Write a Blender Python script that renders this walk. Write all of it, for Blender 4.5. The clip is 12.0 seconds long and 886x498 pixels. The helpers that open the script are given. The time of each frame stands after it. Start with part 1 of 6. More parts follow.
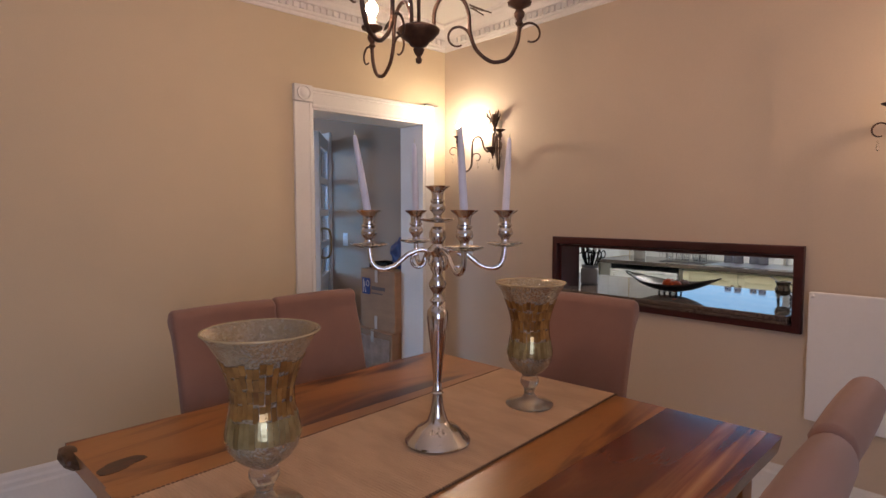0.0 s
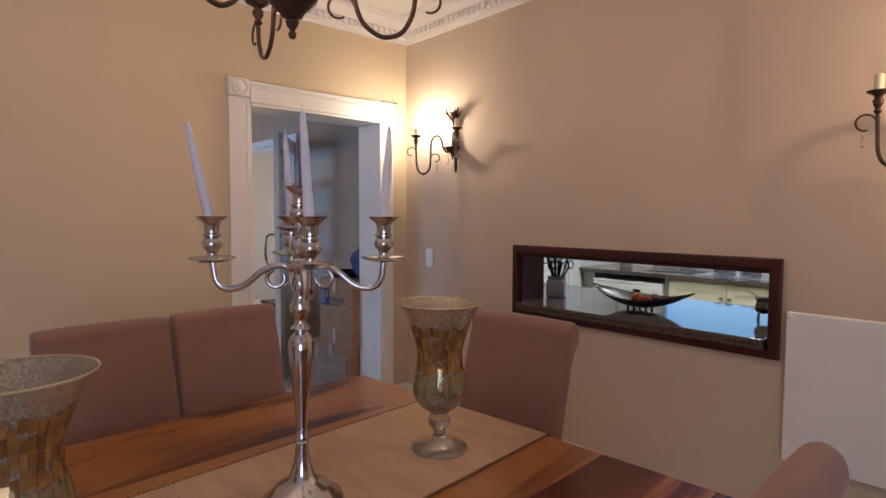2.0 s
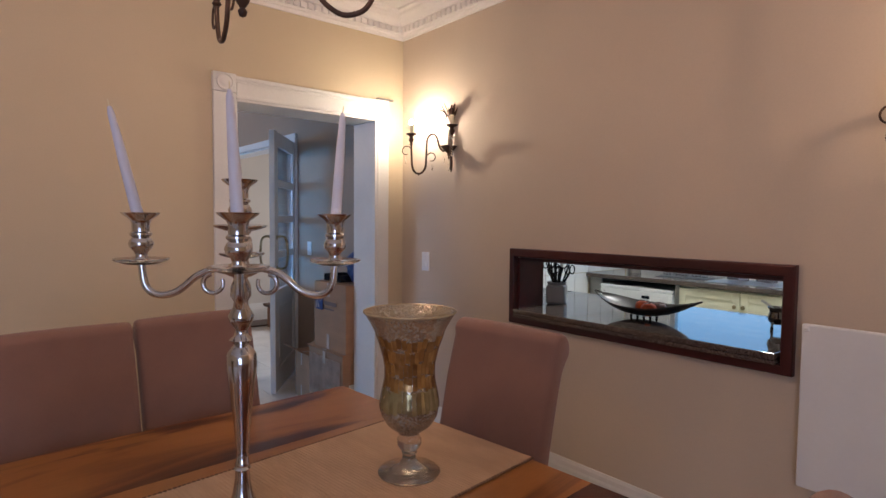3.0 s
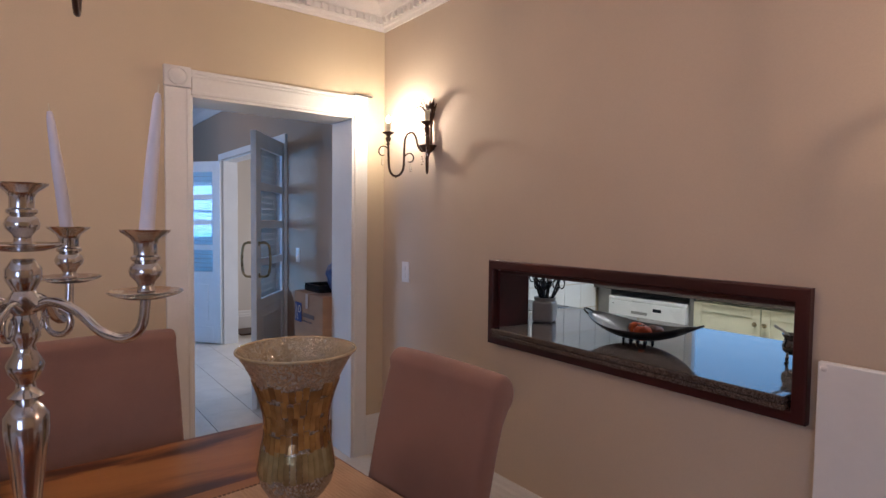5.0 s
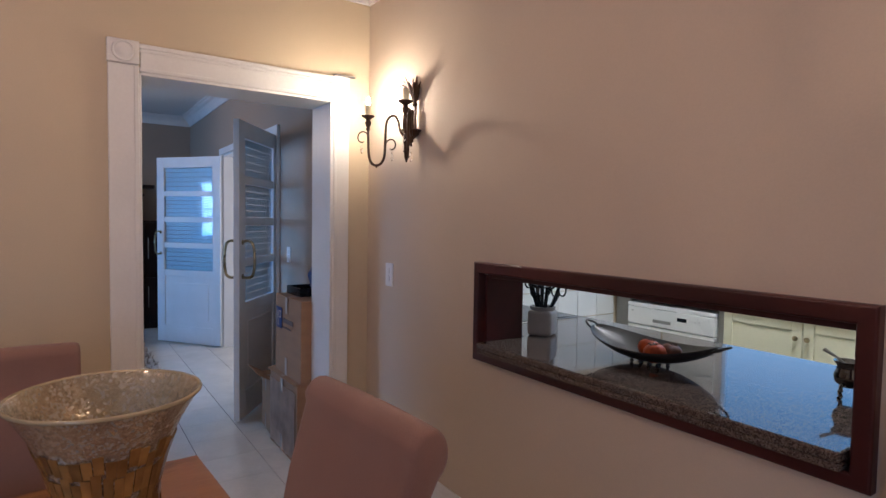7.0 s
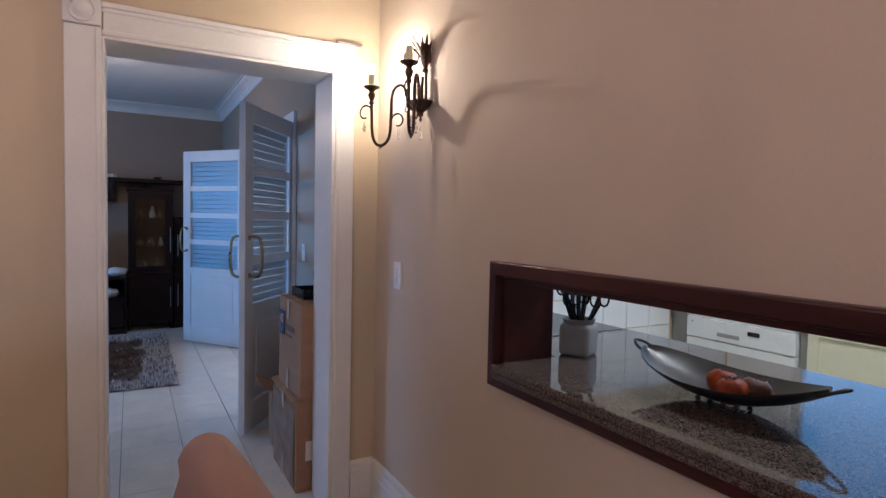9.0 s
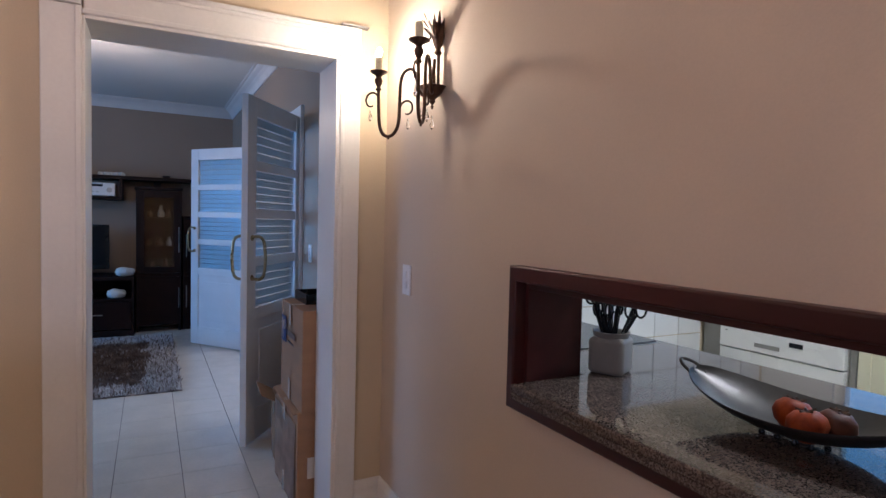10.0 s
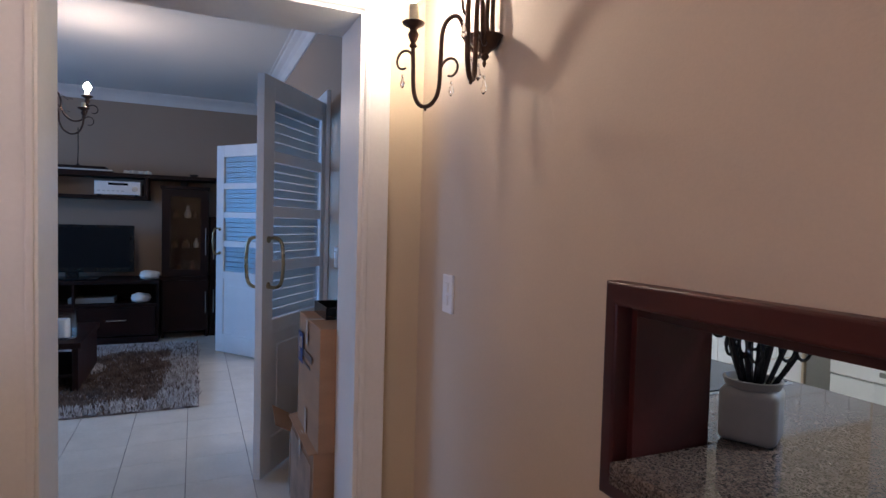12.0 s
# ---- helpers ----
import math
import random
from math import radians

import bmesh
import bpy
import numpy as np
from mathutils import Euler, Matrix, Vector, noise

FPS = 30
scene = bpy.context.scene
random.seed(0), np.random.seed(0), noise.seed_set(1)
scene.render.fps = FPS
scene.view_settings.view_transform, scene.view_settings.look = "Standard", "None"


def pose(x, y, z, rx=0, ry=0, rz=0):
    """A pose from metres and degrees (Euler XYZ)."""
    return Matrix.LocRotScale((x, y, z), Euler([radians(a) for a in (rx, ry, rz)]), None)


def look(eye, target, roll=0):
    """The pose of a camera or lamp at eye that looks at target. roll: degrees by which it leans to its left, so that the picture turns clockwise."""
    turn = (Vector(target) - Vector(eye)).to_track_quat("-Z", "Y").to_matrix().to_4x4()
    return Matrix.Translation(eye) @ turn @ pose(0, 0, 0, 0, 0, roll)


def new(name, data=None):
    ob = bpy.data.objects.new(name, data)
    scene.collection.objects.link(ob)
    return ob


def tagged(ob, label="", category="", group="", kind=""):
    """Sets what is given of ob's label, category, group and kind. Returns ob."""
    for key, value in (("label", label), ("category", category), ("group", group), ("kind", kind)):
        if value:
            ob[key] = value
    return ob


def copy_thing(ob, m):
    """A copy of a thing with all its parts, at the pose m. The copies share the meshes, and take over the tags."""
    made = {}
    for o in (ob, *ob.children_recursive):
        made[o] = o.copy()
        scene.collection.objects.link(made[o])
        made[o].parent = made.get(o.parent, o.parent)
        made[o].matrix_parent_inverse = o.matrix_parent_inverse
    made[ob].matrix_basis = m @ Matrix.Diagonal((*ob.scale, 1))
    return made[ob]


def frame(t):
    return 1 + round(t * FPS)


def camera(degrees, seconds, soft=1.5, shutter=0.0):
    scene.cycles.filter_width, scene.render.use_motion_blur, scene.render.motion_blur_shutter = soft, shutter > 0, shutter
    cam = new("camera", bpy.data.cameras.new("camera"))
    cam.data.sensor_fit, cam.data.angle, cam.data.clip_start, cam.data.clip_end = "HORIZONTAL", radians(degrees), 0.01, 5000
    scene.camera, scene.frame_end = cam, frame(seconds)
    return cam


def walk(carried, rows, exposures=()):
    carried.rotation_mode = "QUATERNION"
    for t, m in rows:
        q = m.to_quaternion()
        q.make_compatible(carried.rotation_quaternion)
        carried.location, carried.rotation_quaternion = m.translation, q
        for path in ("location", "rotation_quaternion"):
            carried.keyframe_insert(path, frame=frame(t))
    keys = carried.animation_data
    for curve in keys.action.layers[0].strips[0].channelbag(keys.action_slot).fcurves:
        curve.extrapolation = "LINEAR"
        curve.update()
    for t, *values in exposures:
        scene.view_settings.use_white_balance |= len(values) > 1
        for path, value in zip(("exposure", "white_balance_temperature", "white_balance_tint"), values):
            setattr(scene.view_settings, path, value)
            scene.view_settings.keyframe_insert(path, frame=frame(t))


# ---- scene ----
cam = camera(76.3, 12.0)
PATH = [
    (0, (0.268, 0.053, 1.417), (-1.212, 1.392, 1.284), 0.0),
    (0.5, (0.261, 0.169, 1.418), (-1.218, 1.51, 1.289), 0.1),
    (1, (0.259, 0.261, 1.42), (-1.221, 1.601, 1.295), 0.2),
    (1.5, (0.267, 0.376, 1.424), (-1.22, 1.708, 1.303), 0.3),
    (2, (0.26, 0.517, 1.422), (-1.242, 1.832, 1.306), 0.2),
    (2.5, (0.244, 0.611, 1.411), (-1.275, 1.908, 1.304), 0.4),
    (3, (0.213, 0.708, 1.411), (-1.322, 1.985, 1.308), 0.5),
    (5, (0.138, 1.127, 1.437), (-1.461, 2.325, 1.343), 0.7),
    (5.5, (0.105, 1.227, 1.43), (-1.509, 2.404, 1.338), 0.8),
    (6, (0.057, 1.331, 1.426), (-1.565, 2.498, 1.333), 0.8),
    (6.5, (0.004, 1.442, 1.428), (-1.637, 2.583, 1.337), 0.8),
    (7, (-0.057, 1.533, 1.419), (-1.715, 2.647, 1.325), 0.9),
    (9, (-0.379, 1.907, 1.381), (-2.127, 2.875, 1.288), 1.2),
    (9.5, (-0.474, 1.963, 1.382), (-2.234, 2.908, 1.29), 1.3),
    (10, (-0.574, 2.019, 1.373), (-2.347, 2.942, 1.283), 1.4),
    (10.5, (-0.665, 2.088, 1.38), (-2.45, 2.987, 1.291), 1.4),
    (11, (-0.761, 2.153, 1.378), (-2.561, 3.019, 1.29), 1.4),
    (11.5, (-0.882, 2.187, 1.365), (-2.698, 3.02, 1.277), 1.4),
    (12, (-1.044, 2.207, 1.356), (-2.872, 3.015, 1.273), 1.5),
]
EXPOSURES = [(0, 0.10, 6580, 16), (3, 0.05, 6050, 13.5), (5.5, -0.01, 5880, 15.5), (7, -0.03, 5780, 15), (9, -0.03, 5650, 16), (12, -0.01, 5750, 16.5)]
walk(cam, [(t, look(eye, target, roll)) for t, eye, target, roll in PATH], EXPOSURES)


# ---- world and exposure ----
world = bpy.data.worlds.new("sky")
scene.world = world
world.use_nodes = True
wn = world.node_tree.nodes
sky = wn.new("ShaderNodeTexSky")
sky.sky_type, sky.sun_disc, sky.sun_elevation, sky.sun_rotation = "NISHITA", False, radians(22), radians(200)
wn["Background"].inputs["Strength"].default_value = 0.10
world.node_tree.links.new(sky.outputs["Color"], wn["Background"].inputs["Color"])


def window_light(name, m, w, h, power, color):
    """Sky or fill light in the opening of a window; it shines along the pose's -z."""
    d = bpy.data.lights.new(name, "AREA")
    d.shape, d.size, d.size_y, d.energy, d.color = "RECTANGLE", w, h, power, color
    ob = new(name, d)
    ob.matrix_world = m
    return ob


SKY_BLUE = (0.15, 0.48, 1.0)
KITCHEN_WINDOW_POWER = 7.5
LIVING_WINDOW_POWER = 58
ADDED_DINING_WINDOW_POWER = 31
CHANDELIER_BULB, SCONCE_BULB, KITCHEN_FILL_LAMP = 470, 2300, 112
window_light("kitchen_window_light", look((-1.38, 5.76, 1.68), (-1.38, 4.0, 1.68)), 2.15, 1.22, KITCHEN_WINDOW_POWER, (0.11, 0.49, 1.0))
# neutral fill lamp for the passage, in an added opening out of view
window_light("passage_fill_light", look((-5.3, 5.08, 1.5), (-5.6, 3.0, 1.2)), 1.2, 1.2, 34, (1.0, 0.95, 0.92))
window_light("living_window_light", look((-6.15, -2.485, 1.6), (-6.15, 1.6, 0.6)), 2.1, 1.05, LIVING_WINDOW_POWER, SKY_BLUE).data.spread = radians(125)
# bluish light of an unseen window, added on the east wall
window_light("added_dining_window_light", look((1.80, -0.6, 1.5), (0.0, -0.4, 1.3)), 1.3, 1.3, ADDED_DINING_WINDOW_POWER, (0.55, 0.68, 1.0))


# ---- materials ----
def mat(name, col, rough=0.5, metal=0.0, col2=None, scale=3.0, fine=60.0, var=0.12, bump=0.05, stretch=(1, 1, 1),
        spec=0.5, trans=0.0, coat=0.0, contrast=(0.35, 0.65), sheen=0.0, ior=1.45, by_object=0.0):
    """A painted or plain surface: broad stains between two colours, fine grain, uneven gloss and a light relief."""
    m = bpy.data.materials.new(name)
    m.use_nodes = True
    nt = m.node_tree
    n, ln = nt.nodes, nt.links
    b = n["Principled BSDF"]
    tc = n.new("ShaderNodeTexCoord")
    mp = n.new("ShaderNodeMapping")
    mp.inputs["Scale"].default_value = stretch
    ln.new(tc.outputs["Object"], mp.inputs["Vector"])
    src = mp.outputs["Vector"]
    if by_object:
        oi = n.new("ShaderNodeObjectInfo")
        sc = n.new("ShaderNodeVectorMath")
        sc.operation = "SCALE"
        sc.inputs[0].default_value = (37.0, 51.0, 23.0)
        ln.new(oi.outputs["Random"], sc.inputs["Scale"])
        ad = n.new("ShaderNodeVectorMath")
        ln.new(src, ad.inputs[0])
        ln.new(sc.outputs[0], ad.inputs[1])
        src = ad.outputs[0]
    n1 = n.new("ShaderNodeTexNoise")
    n1.inputs["Scale"].default_value, n1.inputs["Detail"].default_value = scale, 5
    n2 = n.new("ShaderNodeTexNoise")
    n2.inputs["Scale"].default_value, n2.inputs["Detail"].default_value = fine, 3
    ln.new(src, n1.inputs["Vector"])
    ln.new(src, n2.inputs["Vector"])
    r = n.new("ShaderNodeValToRGB")
    r.color_ramp.elements[0].position, r.color_ramp.elements[1].position = contrast
    c2 = col2 or tuple(c * (1 - var) for c in col)
    r.color_ramp.elements[0].color, r.color_ramp.elements[1].color = (*c2, 1), (*col, 1)
    ln.new(n1.outputs["Fac"], r.inputs["Fac"])
    hs = n.new("ShaderNodeHueSaturation")
    mr = n.new("ShaderNodeMapRange")
    mr.inputs["To Min"].default_value, mr.inputs["To Max"].default_value = 1 - var * 0.7, 1 + var * 0.7
    ln.new(n2.outputs["Fac"], mr.inputs["Value"])
    ln.new(mr.outputs[0], hs.inputs["Value"])
    ln.new(r.outputs["Color"], hs.inputs["Color"])
    ln.new(hs.outputs["Color"], b.inputs["Base Color"])
    rr = n.new("ShaderNodeMapRange")
    rr.inputs["To Min"].default_value, rr.inputs["To Max"].default_value = max(0.02, rough * 0.85), min(1, rough * 1.15)
    ln.new(n1.outputs["Fac"], rr.inputs["Value"])
    ln.new(rr.outputs[0], b.inputs["Roughness"])
    if bump:
        bp = n.new("ShaderNodeBump")
        bp.inputs["Strength"].default_value, bp.inputs["Distance"].default_value = bump, 0.004
        ln.new(n2.outputs["Fac"], bp.inputs["Height"])
        ln.new(bp.outputs["Normal"], b.inputs["Normal"])
    b.inputs["Metallic"].default_value = metal
    b.inputs["Specular IOR Level"].default_value = spec
    b.inputs["Transmission Weight"].default_value = trans
    b.inputs["Coat Weight"].default_value = coat
    b.inputs["Sheen Weight"].default_value = sheen
    b.inputs["IOR"].default_value = ior
    return m


def glow(name, col, strength):
    m = bpy.data.materials.new(name)
    m.use_nodes = True
    b = m.node_tree.nodes["Principled BSDF"]
    b.inputs["Base Color"].default_value = (0.8, 0.8, 0.8, 1)
    b.inputs["Emission Color"].default_value = (*col, 1)
    b.inputs["Emission Strength"].default_value = strength
    return m


def wood(name, cols, rough, scale, stretch, coat=0.0):
    """Timber with long bands of several tones, drawn along one axis, each board with its own figure."""
    m = mat(name, cols[-1], rough, scale=scale, fine=90, stretch=stretch, bump=0.06, var=0.16, coat=coat, by_object=1.0)
    r = next(x for x in m.node_tree.nodes if x.type == "VALTORGB")
    e = r.color_ramp.elements
    e[0].position, e[1].position = 0.30, 0.72
    e[0].color = (*cols[0], 1)
    for i, c in enumerate(cols[1:-1]):
        k = e.new(0.30 + 0.42 * (i + 1) / (len(cols) - 1))
        k.color = (*c, 1)
    noise_1 = next(x for x in m.node_tree.nodes if x.type == "TEX_NOISE")
    noise_1.inputs["Distortion"].default_value = 0.9
    return m


def speckle(name, cols, scale, rough, bump=0.0):
    """Stone or crackle built of small cells in several tones."""
    m = mat(name, cols[0], rough, bump=bump, var=0.05)
    nt = m.node_tree
    v = nt.nodes.new("ShaderNodeTexVoronoi")
    v.inputs["Scale"].default_value = scale
    tc = next(x for x in nt.nodes if x.type == "TEX_COORD")
    nt.links.new(tc.outputs["Object"], v.inputs["Vector"])
    r = next(x for x in nt.nodes if x.type == "VALTORGB")
    e = r.color_ramp.elements
    r.color_ramp.interpolation = "CONSTANT"
    e[0].position, e[0].color = 0.0, (*cols[0], 1)
    e[1].position, e[1].color = 1.0 - 1.0 / len(cols), (*cols[-1], 1)
    for i, c in enumerate(cols[1:-1]):
        e.new((i + 1) / len(cols)).color = (*c, 1)
    sep = nt.nodes.new("ShaderNodeSeparateColor")
    nt.links.new(v.outputs["Color"], sep.inputs[0])
    nt.links.new(sep.outputs[0], r.inputs["Fac"])
    return m


M_WALL = mat("beige_wall_paint", (0.62, 0.505, 0.345), 0.75, scale=1.2, fine=180, var=0.06, bump=0.10)
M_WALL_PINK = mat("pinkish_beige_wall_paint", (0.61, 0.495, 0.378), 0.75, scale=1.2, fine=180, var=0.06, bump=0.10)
M_WALL2 = mat("stone_wall_paint", (0.40, 0.30, 0.225), 0.8, scale=1.2, fine=180, var=0.06, bump=0.10)
M_PASSAGE = mat("off_white_passage_paint", (0.66, 0.61, 0.54), 0.75, scale=1.2, fine=180, var=0.05, bump=0.08)
M_KITCHEN_WALL = mat("white_kitchen_paint", (0.82, 0.82, 0.80), 0.6, scale=1.5, var=0.04)
M_CEIL = mat("white_ceiling_paint", (0.80, 0.78, 0.74), 0.85, scale=1.0, fine=120, var=0.04, bump=0.05)
M_TRIM = mat("white_gloss_trim", (0.78, 0.76, 0.72), 0.35, scale=4, fine=70, var=0.06, bump=0.05)
M_TILE = mat("pale_floor_tile", (0.74, 0.70, 0.63), 0.22, scale=5, fine=50, var=0.10, bump=0.02, by_object=1.0)
M_GROUT = mat("grey_grout", (0.20, 0.18, 0.16), 0.9, scale=9, fine=150, var=0.2, bump=0.2)
M_TABLE = wood("tan_table_wood", [(0.060, 0.016, 0.007), (0.15, 0.044, 0.014), (0.34, 0.135, 0.036), (0.37, 0.155, 0.043), (0.43, 0.185, 0.053)], 0.30, 2.4, (1.7, 0.30, 1.0), coat=0.08)
M_TABLE_RED = wood("red_heartwood_table", [(0.055, 0.011, 0.006), (0.10, 0.021, 0.009), (0.15, 0.034, 0.012), (0.25, 0.078, 0.024), (0.44, 0.185, 0.055)], 0.26, 2.0, (2.1, 0.20, 1.0), coat=0.12)
for m_, spots in ((M_TABLE, (0.36, 0.41, 0.47, 0.57, 0.74)), (M_TABLE_RED, (0.34, 0.43, 0.49, 0.525, 0.58))):
    ramp = next(x for x in m_.node_tree.nodes if x.type == "VALTORGB").color_ramp
    for e_, p_ in zip(ramp.elements, spots):
        e_.position = p_
M_KNOT = mat("dark_wood_knot", (0.085, 0.030, 0.014), 0.35, col2=(0.035, 0.012, 0.007), scale=26, fine=120, var=0.3, bump=0.08, stretch=(2, 1, 1))
M_EDGE = mat("dark_table_edge", (0.10, 0.045, 0.022), 0.4, scale=9, var=0.4, bump=0.2)
M_MAHOGANY = wood("mahogany_frame_wood", [(0.028, 0.006, 0.006), (0.052, 0.009, 0.008), (0.078, 0.013, 0.011)], 0.40, 4.0, (0.3, 1.0, 1.0), coat=0.04)
M_ESPRESSO = wood("espresso_cabinet_wood", [(0.010, 0.003, 0.0025), (0.018, 0.006, 0.0045), (0.027, 0.009, 0.006)], 0.50, 5.0, (1.0, 0.3, 0.3))
M_ESPRESSO.node_tree.nodes["Principled BSDF"].inputs["Specular IOR Level"].default_value = 0.25
M_FABRIC = mat("brown_chair_fabric", (0.275, 0.150, 0.112), 0.92, scale=4, fine=420, var=0.16, bump=0.30, sheen=0.25, spec=0.15)
M_RUNNER = mat("woven_runner_cloth", (0.60, 0.40, 0.255), 0.95, scale=6, fine=300, var=0.14, bump=0.25, spec=0.1, stretch=(1, 3, 1))
M_RUNNER_EDGE = mat("dark_runner_trim", (0.22, 0.125, 0.075), 0.9, scale=30, var=0.3, bump=0.3)
M_SILVER = mat("polished_nickel", (0.64, 0.62, 0.62), 0.16, 1.0, scale=14, fine=90, var=0.10, bump=0.02)
M_IRON = mat("dark_bronzed_iron", (0.055, 0.032, 0.024), 0.42, 0.55, col2=(0.10, 0.055, 0.035), scale=30, fine=160, var=0.25, bump=0.12)
M_CANDLE = mat("lilac_white_wax", (0.78, 0.74, 0.78), 0.45, scale=20, var=0.05, bump=0.03, spec=0.4)
M_CREAM = mat("cream_candle_sleeve", (0.72, 0.66, 0.48), 0.55, scale=20, var=0.08, bump=0.03)
M_BULB_ON = glow("lit_bulb", (1.0, 0.66, 0.46), CHANDELIER_BULB)
M_BULB_SCONCE = glow("lit_sconce_bulb", (1.0, 0.84, 0.62), SCONCE_BULB)
M_BULB_DIM = glow("lit_candle_bulb", (1.0, 0.70, 0.48), 600)
M_BULB_LIVING = glow("lit_living_bulb", (1.0, 0.78, 0.58), 720)
# glow of the added kitchen ceiling light, which is out of view
M_FILL_LAMP = glow("kitchen_fill_lamp_glass", (0.97, 1.0, 0.97), KITCHEN_FILL_LAMP)
M_BULB_OFF = mat("frosted_bulb", (0.8, 0.78, 0.7), 0.2, var=0.03, bump=0.0)
M_CRYSTAL = mat("crystal_glass", (1, 1, 1), 0.03, var=0.0, bump=0.0, trans=1.0, ior=1.5)
M_CLEAR = mat("clear_glass", (0.95, 0.97, 0.98), 0.03, var=0.0, bump=0.0, trans=1.0)
M_FROST = mat("frosted_glass_band", (0.38, 0.47, 0.52), 0.30, scale=6, var=0.05, bump=0.02, trans=0.62)
M_GRANITE = speckle("speckled_granite", [(0.068, 0.048, 0.039), (0.096, 0.069, 0.057), (0.128, 0.100, 0.082), (0.058, 0.042, 0.034), (0.115, 0.085, 0.070), (0.038, 0.029, 0.025), (0.145, 0.117, 0.098)], 330, 0.05)
M_GRANITE.node_tree.nodes["Principled BSDF"].inputs["IOR"].default_value = 1.41
M_PLASTER = mat("white_plaster_moulding", (0.80, 0.76, 0.72), 0.7, scale=5, fine=60, var=0.05, bump=0.05)
M_WHITE_PLASTIC = mat("white_plastic", (0.80, 0.79, 0.78), 0.35, scale=6, var=0.03, bump=0.0)
M_APPLIANCE = mat("white_appliance_enamel", (0.80, 0.80, 0.78), 0.28, scale=3, var=0.03, bump=0.0)
M_GREY = mat("grey_metal_side", (0.30, 0.29, 0.27), 0.4, 0.3, scale=5, var=0.08)
M_BLACK = mat("black_gloss_plastic", (0.012, 0.012, 0.014), 0.18, scale=8, var=0.2, bump=0.0)
M_SCREEN = mat("dark_screen", (0.010, 0.011, 0.014), 0.12, scale=5, var=0.1, bump=0.0, spec=0.2)
M_CUPBOARD = mat("cream_cupboard_paint", (0.74, 0.71, 0.52), 0.42, scale=4, var=0.05, bump=0.03)
M_BRASS = mat("aged_brass", (0.36, 0.29, 0.17), 0.28, 1.0, scale=20, var=0.15)
M_STEEL = mat("brushed_steel", (0.55, 0.54, 0.52), 0.30, 1.0, scale=20, fine=200, var=0.10, stretch=(1, 1, 8))
M_BOWL = mat("pewter_grey_metal", (0.070, 0.064, 0.058), 0.36, 0.65, scale=9, fine=80, var=0.25, bump=0.05)
M_SILVER_DARK = mat("tarnished_silver", (0.30, 0.28, 0.26), 0.16, 1.0, col2=(0.16, 0.145, 0.13), scale=18, fine=90, var=0.2, bump=0.05)
M_CLAY = mat("red_brown_fruit_skin", (0.40, 0.070, 0.014), 0.48, col2=(0.21, 0.032, 0.008), scale=22, fine=90, var=0.35, bump=0.25, spec=0.22)
M_BROWN_SKIN = mat("brown_fruit_skin", (0.15, 0.045, 0.020), 0.55, col2=(0.06, 0.018, 0.010), scale=18, fine=80, var=0.3, bump=0.3)
M_POT = mat("grey_frosted_pot", (0.24, 0.222, 0.20), 0.35, scale=10, var=0.08, bump=0.03)
M_CARD = mat("brown_cardboard", (0.37, 0.215, 0.125), 0.85, scale=5, fine=130, var=0.14, bump=0.10, stretch=(1, 1, 4))
M_WRAP = mat("creased_wrapping_paper", (0.66, 0.48, 0.36), 0.6, col2=(0.46, 0.31, 0.22), scale=9, fine=60, var=0.2, bump=0.4)
M_TAPE = mat("pale_packing_tape", (0.60, 0.50, 0.42), 0.25, scale=12, var=0.1)
M_BLUE_INK = mat("blue_printed_ink", (0.035, 0.055, 0.16), 0.8, var=0.15, scale=30)
M_GREY_INK = mat("faded_grey_ink", (0.16, 0.115, 0.10), 0.85, var=0.15, scale=30)
M_BLUE_BAG = mat("blue_plastic_sack", (0.015, 0.035, 0.15), 0.4, scale=9, var=0.3, bump=0.2)
M_RUG = mat("grey_brown_shag", (0.34, 0.30, 0.31), 0.95, col2=(0.09, 0.065, 0.055), scale=7, fine=120, var=0.35, bump=0.3, contrast=(0.40, 0.60), by_object=0.0)
M_DOOR_WHITE = mat("white_door_paint", (0.76, 0.77, 0.78), 0.38, scale=4, fine=70, var=0.06, bump=0.05)
M_RED = mat("red_plastic", (0.45, 0.03, 0.03), 0.4, var=0.1)
M_VASE_GLASS = speckle("crackle_silver_glass", [(0.62, 0.54, 0.39), (0.51, 0.43, 0.29), (0.74, 0.68, 0.56), (0.57, 0.49, 0.34)], 260, 0.12, bump=0.75)
M_VASE_GLASS.node_tree.nodes["Principled BSDF"].inputs["Metallic"].default_value = 0.25
M_VASE_GLASS.node_tree.nodes["Principled BSDF"].inputs["Transmission Weight"].default_value = 0.60
M_VASE_IN = mat("pale_gold_glass", (0.58, 0.54, 0.46), 0.14, 0.5, col2=(0.34, 0.30, 0.23), scale=22, fine=70, var=0.25, bump=0.2)
M_VASE_RIM = mat("amber_glass_rim", (0.50, 0.41, 0.25), 0.12, 0.3, scale=20, var=0.2)
M_VASE_CLEAR = mat("clear_amber_glass", (0.88, 0.80, 0.66), 0.06, scale=20, var=0.1, bump=0.1, trans=0.9)
M_MOSAIC = mat("gold_mosaic_piece", (0.48, 0.27, 0.080), 0.16, 0.40, col2=(0.20, 0.098, 0.034), scale=12, fine=60, var=0.3, bump=0.1, by_object=1.0)
M_MOSAIC_PALE = mat("pale_mosaic_piece", (0.46, 0.38, 0.19), 0.16, 0.5, col2=(0.26, 0.19, 0.08), scale=12, fine=60, var=0.3, bump=0.1, by_object=1.0)


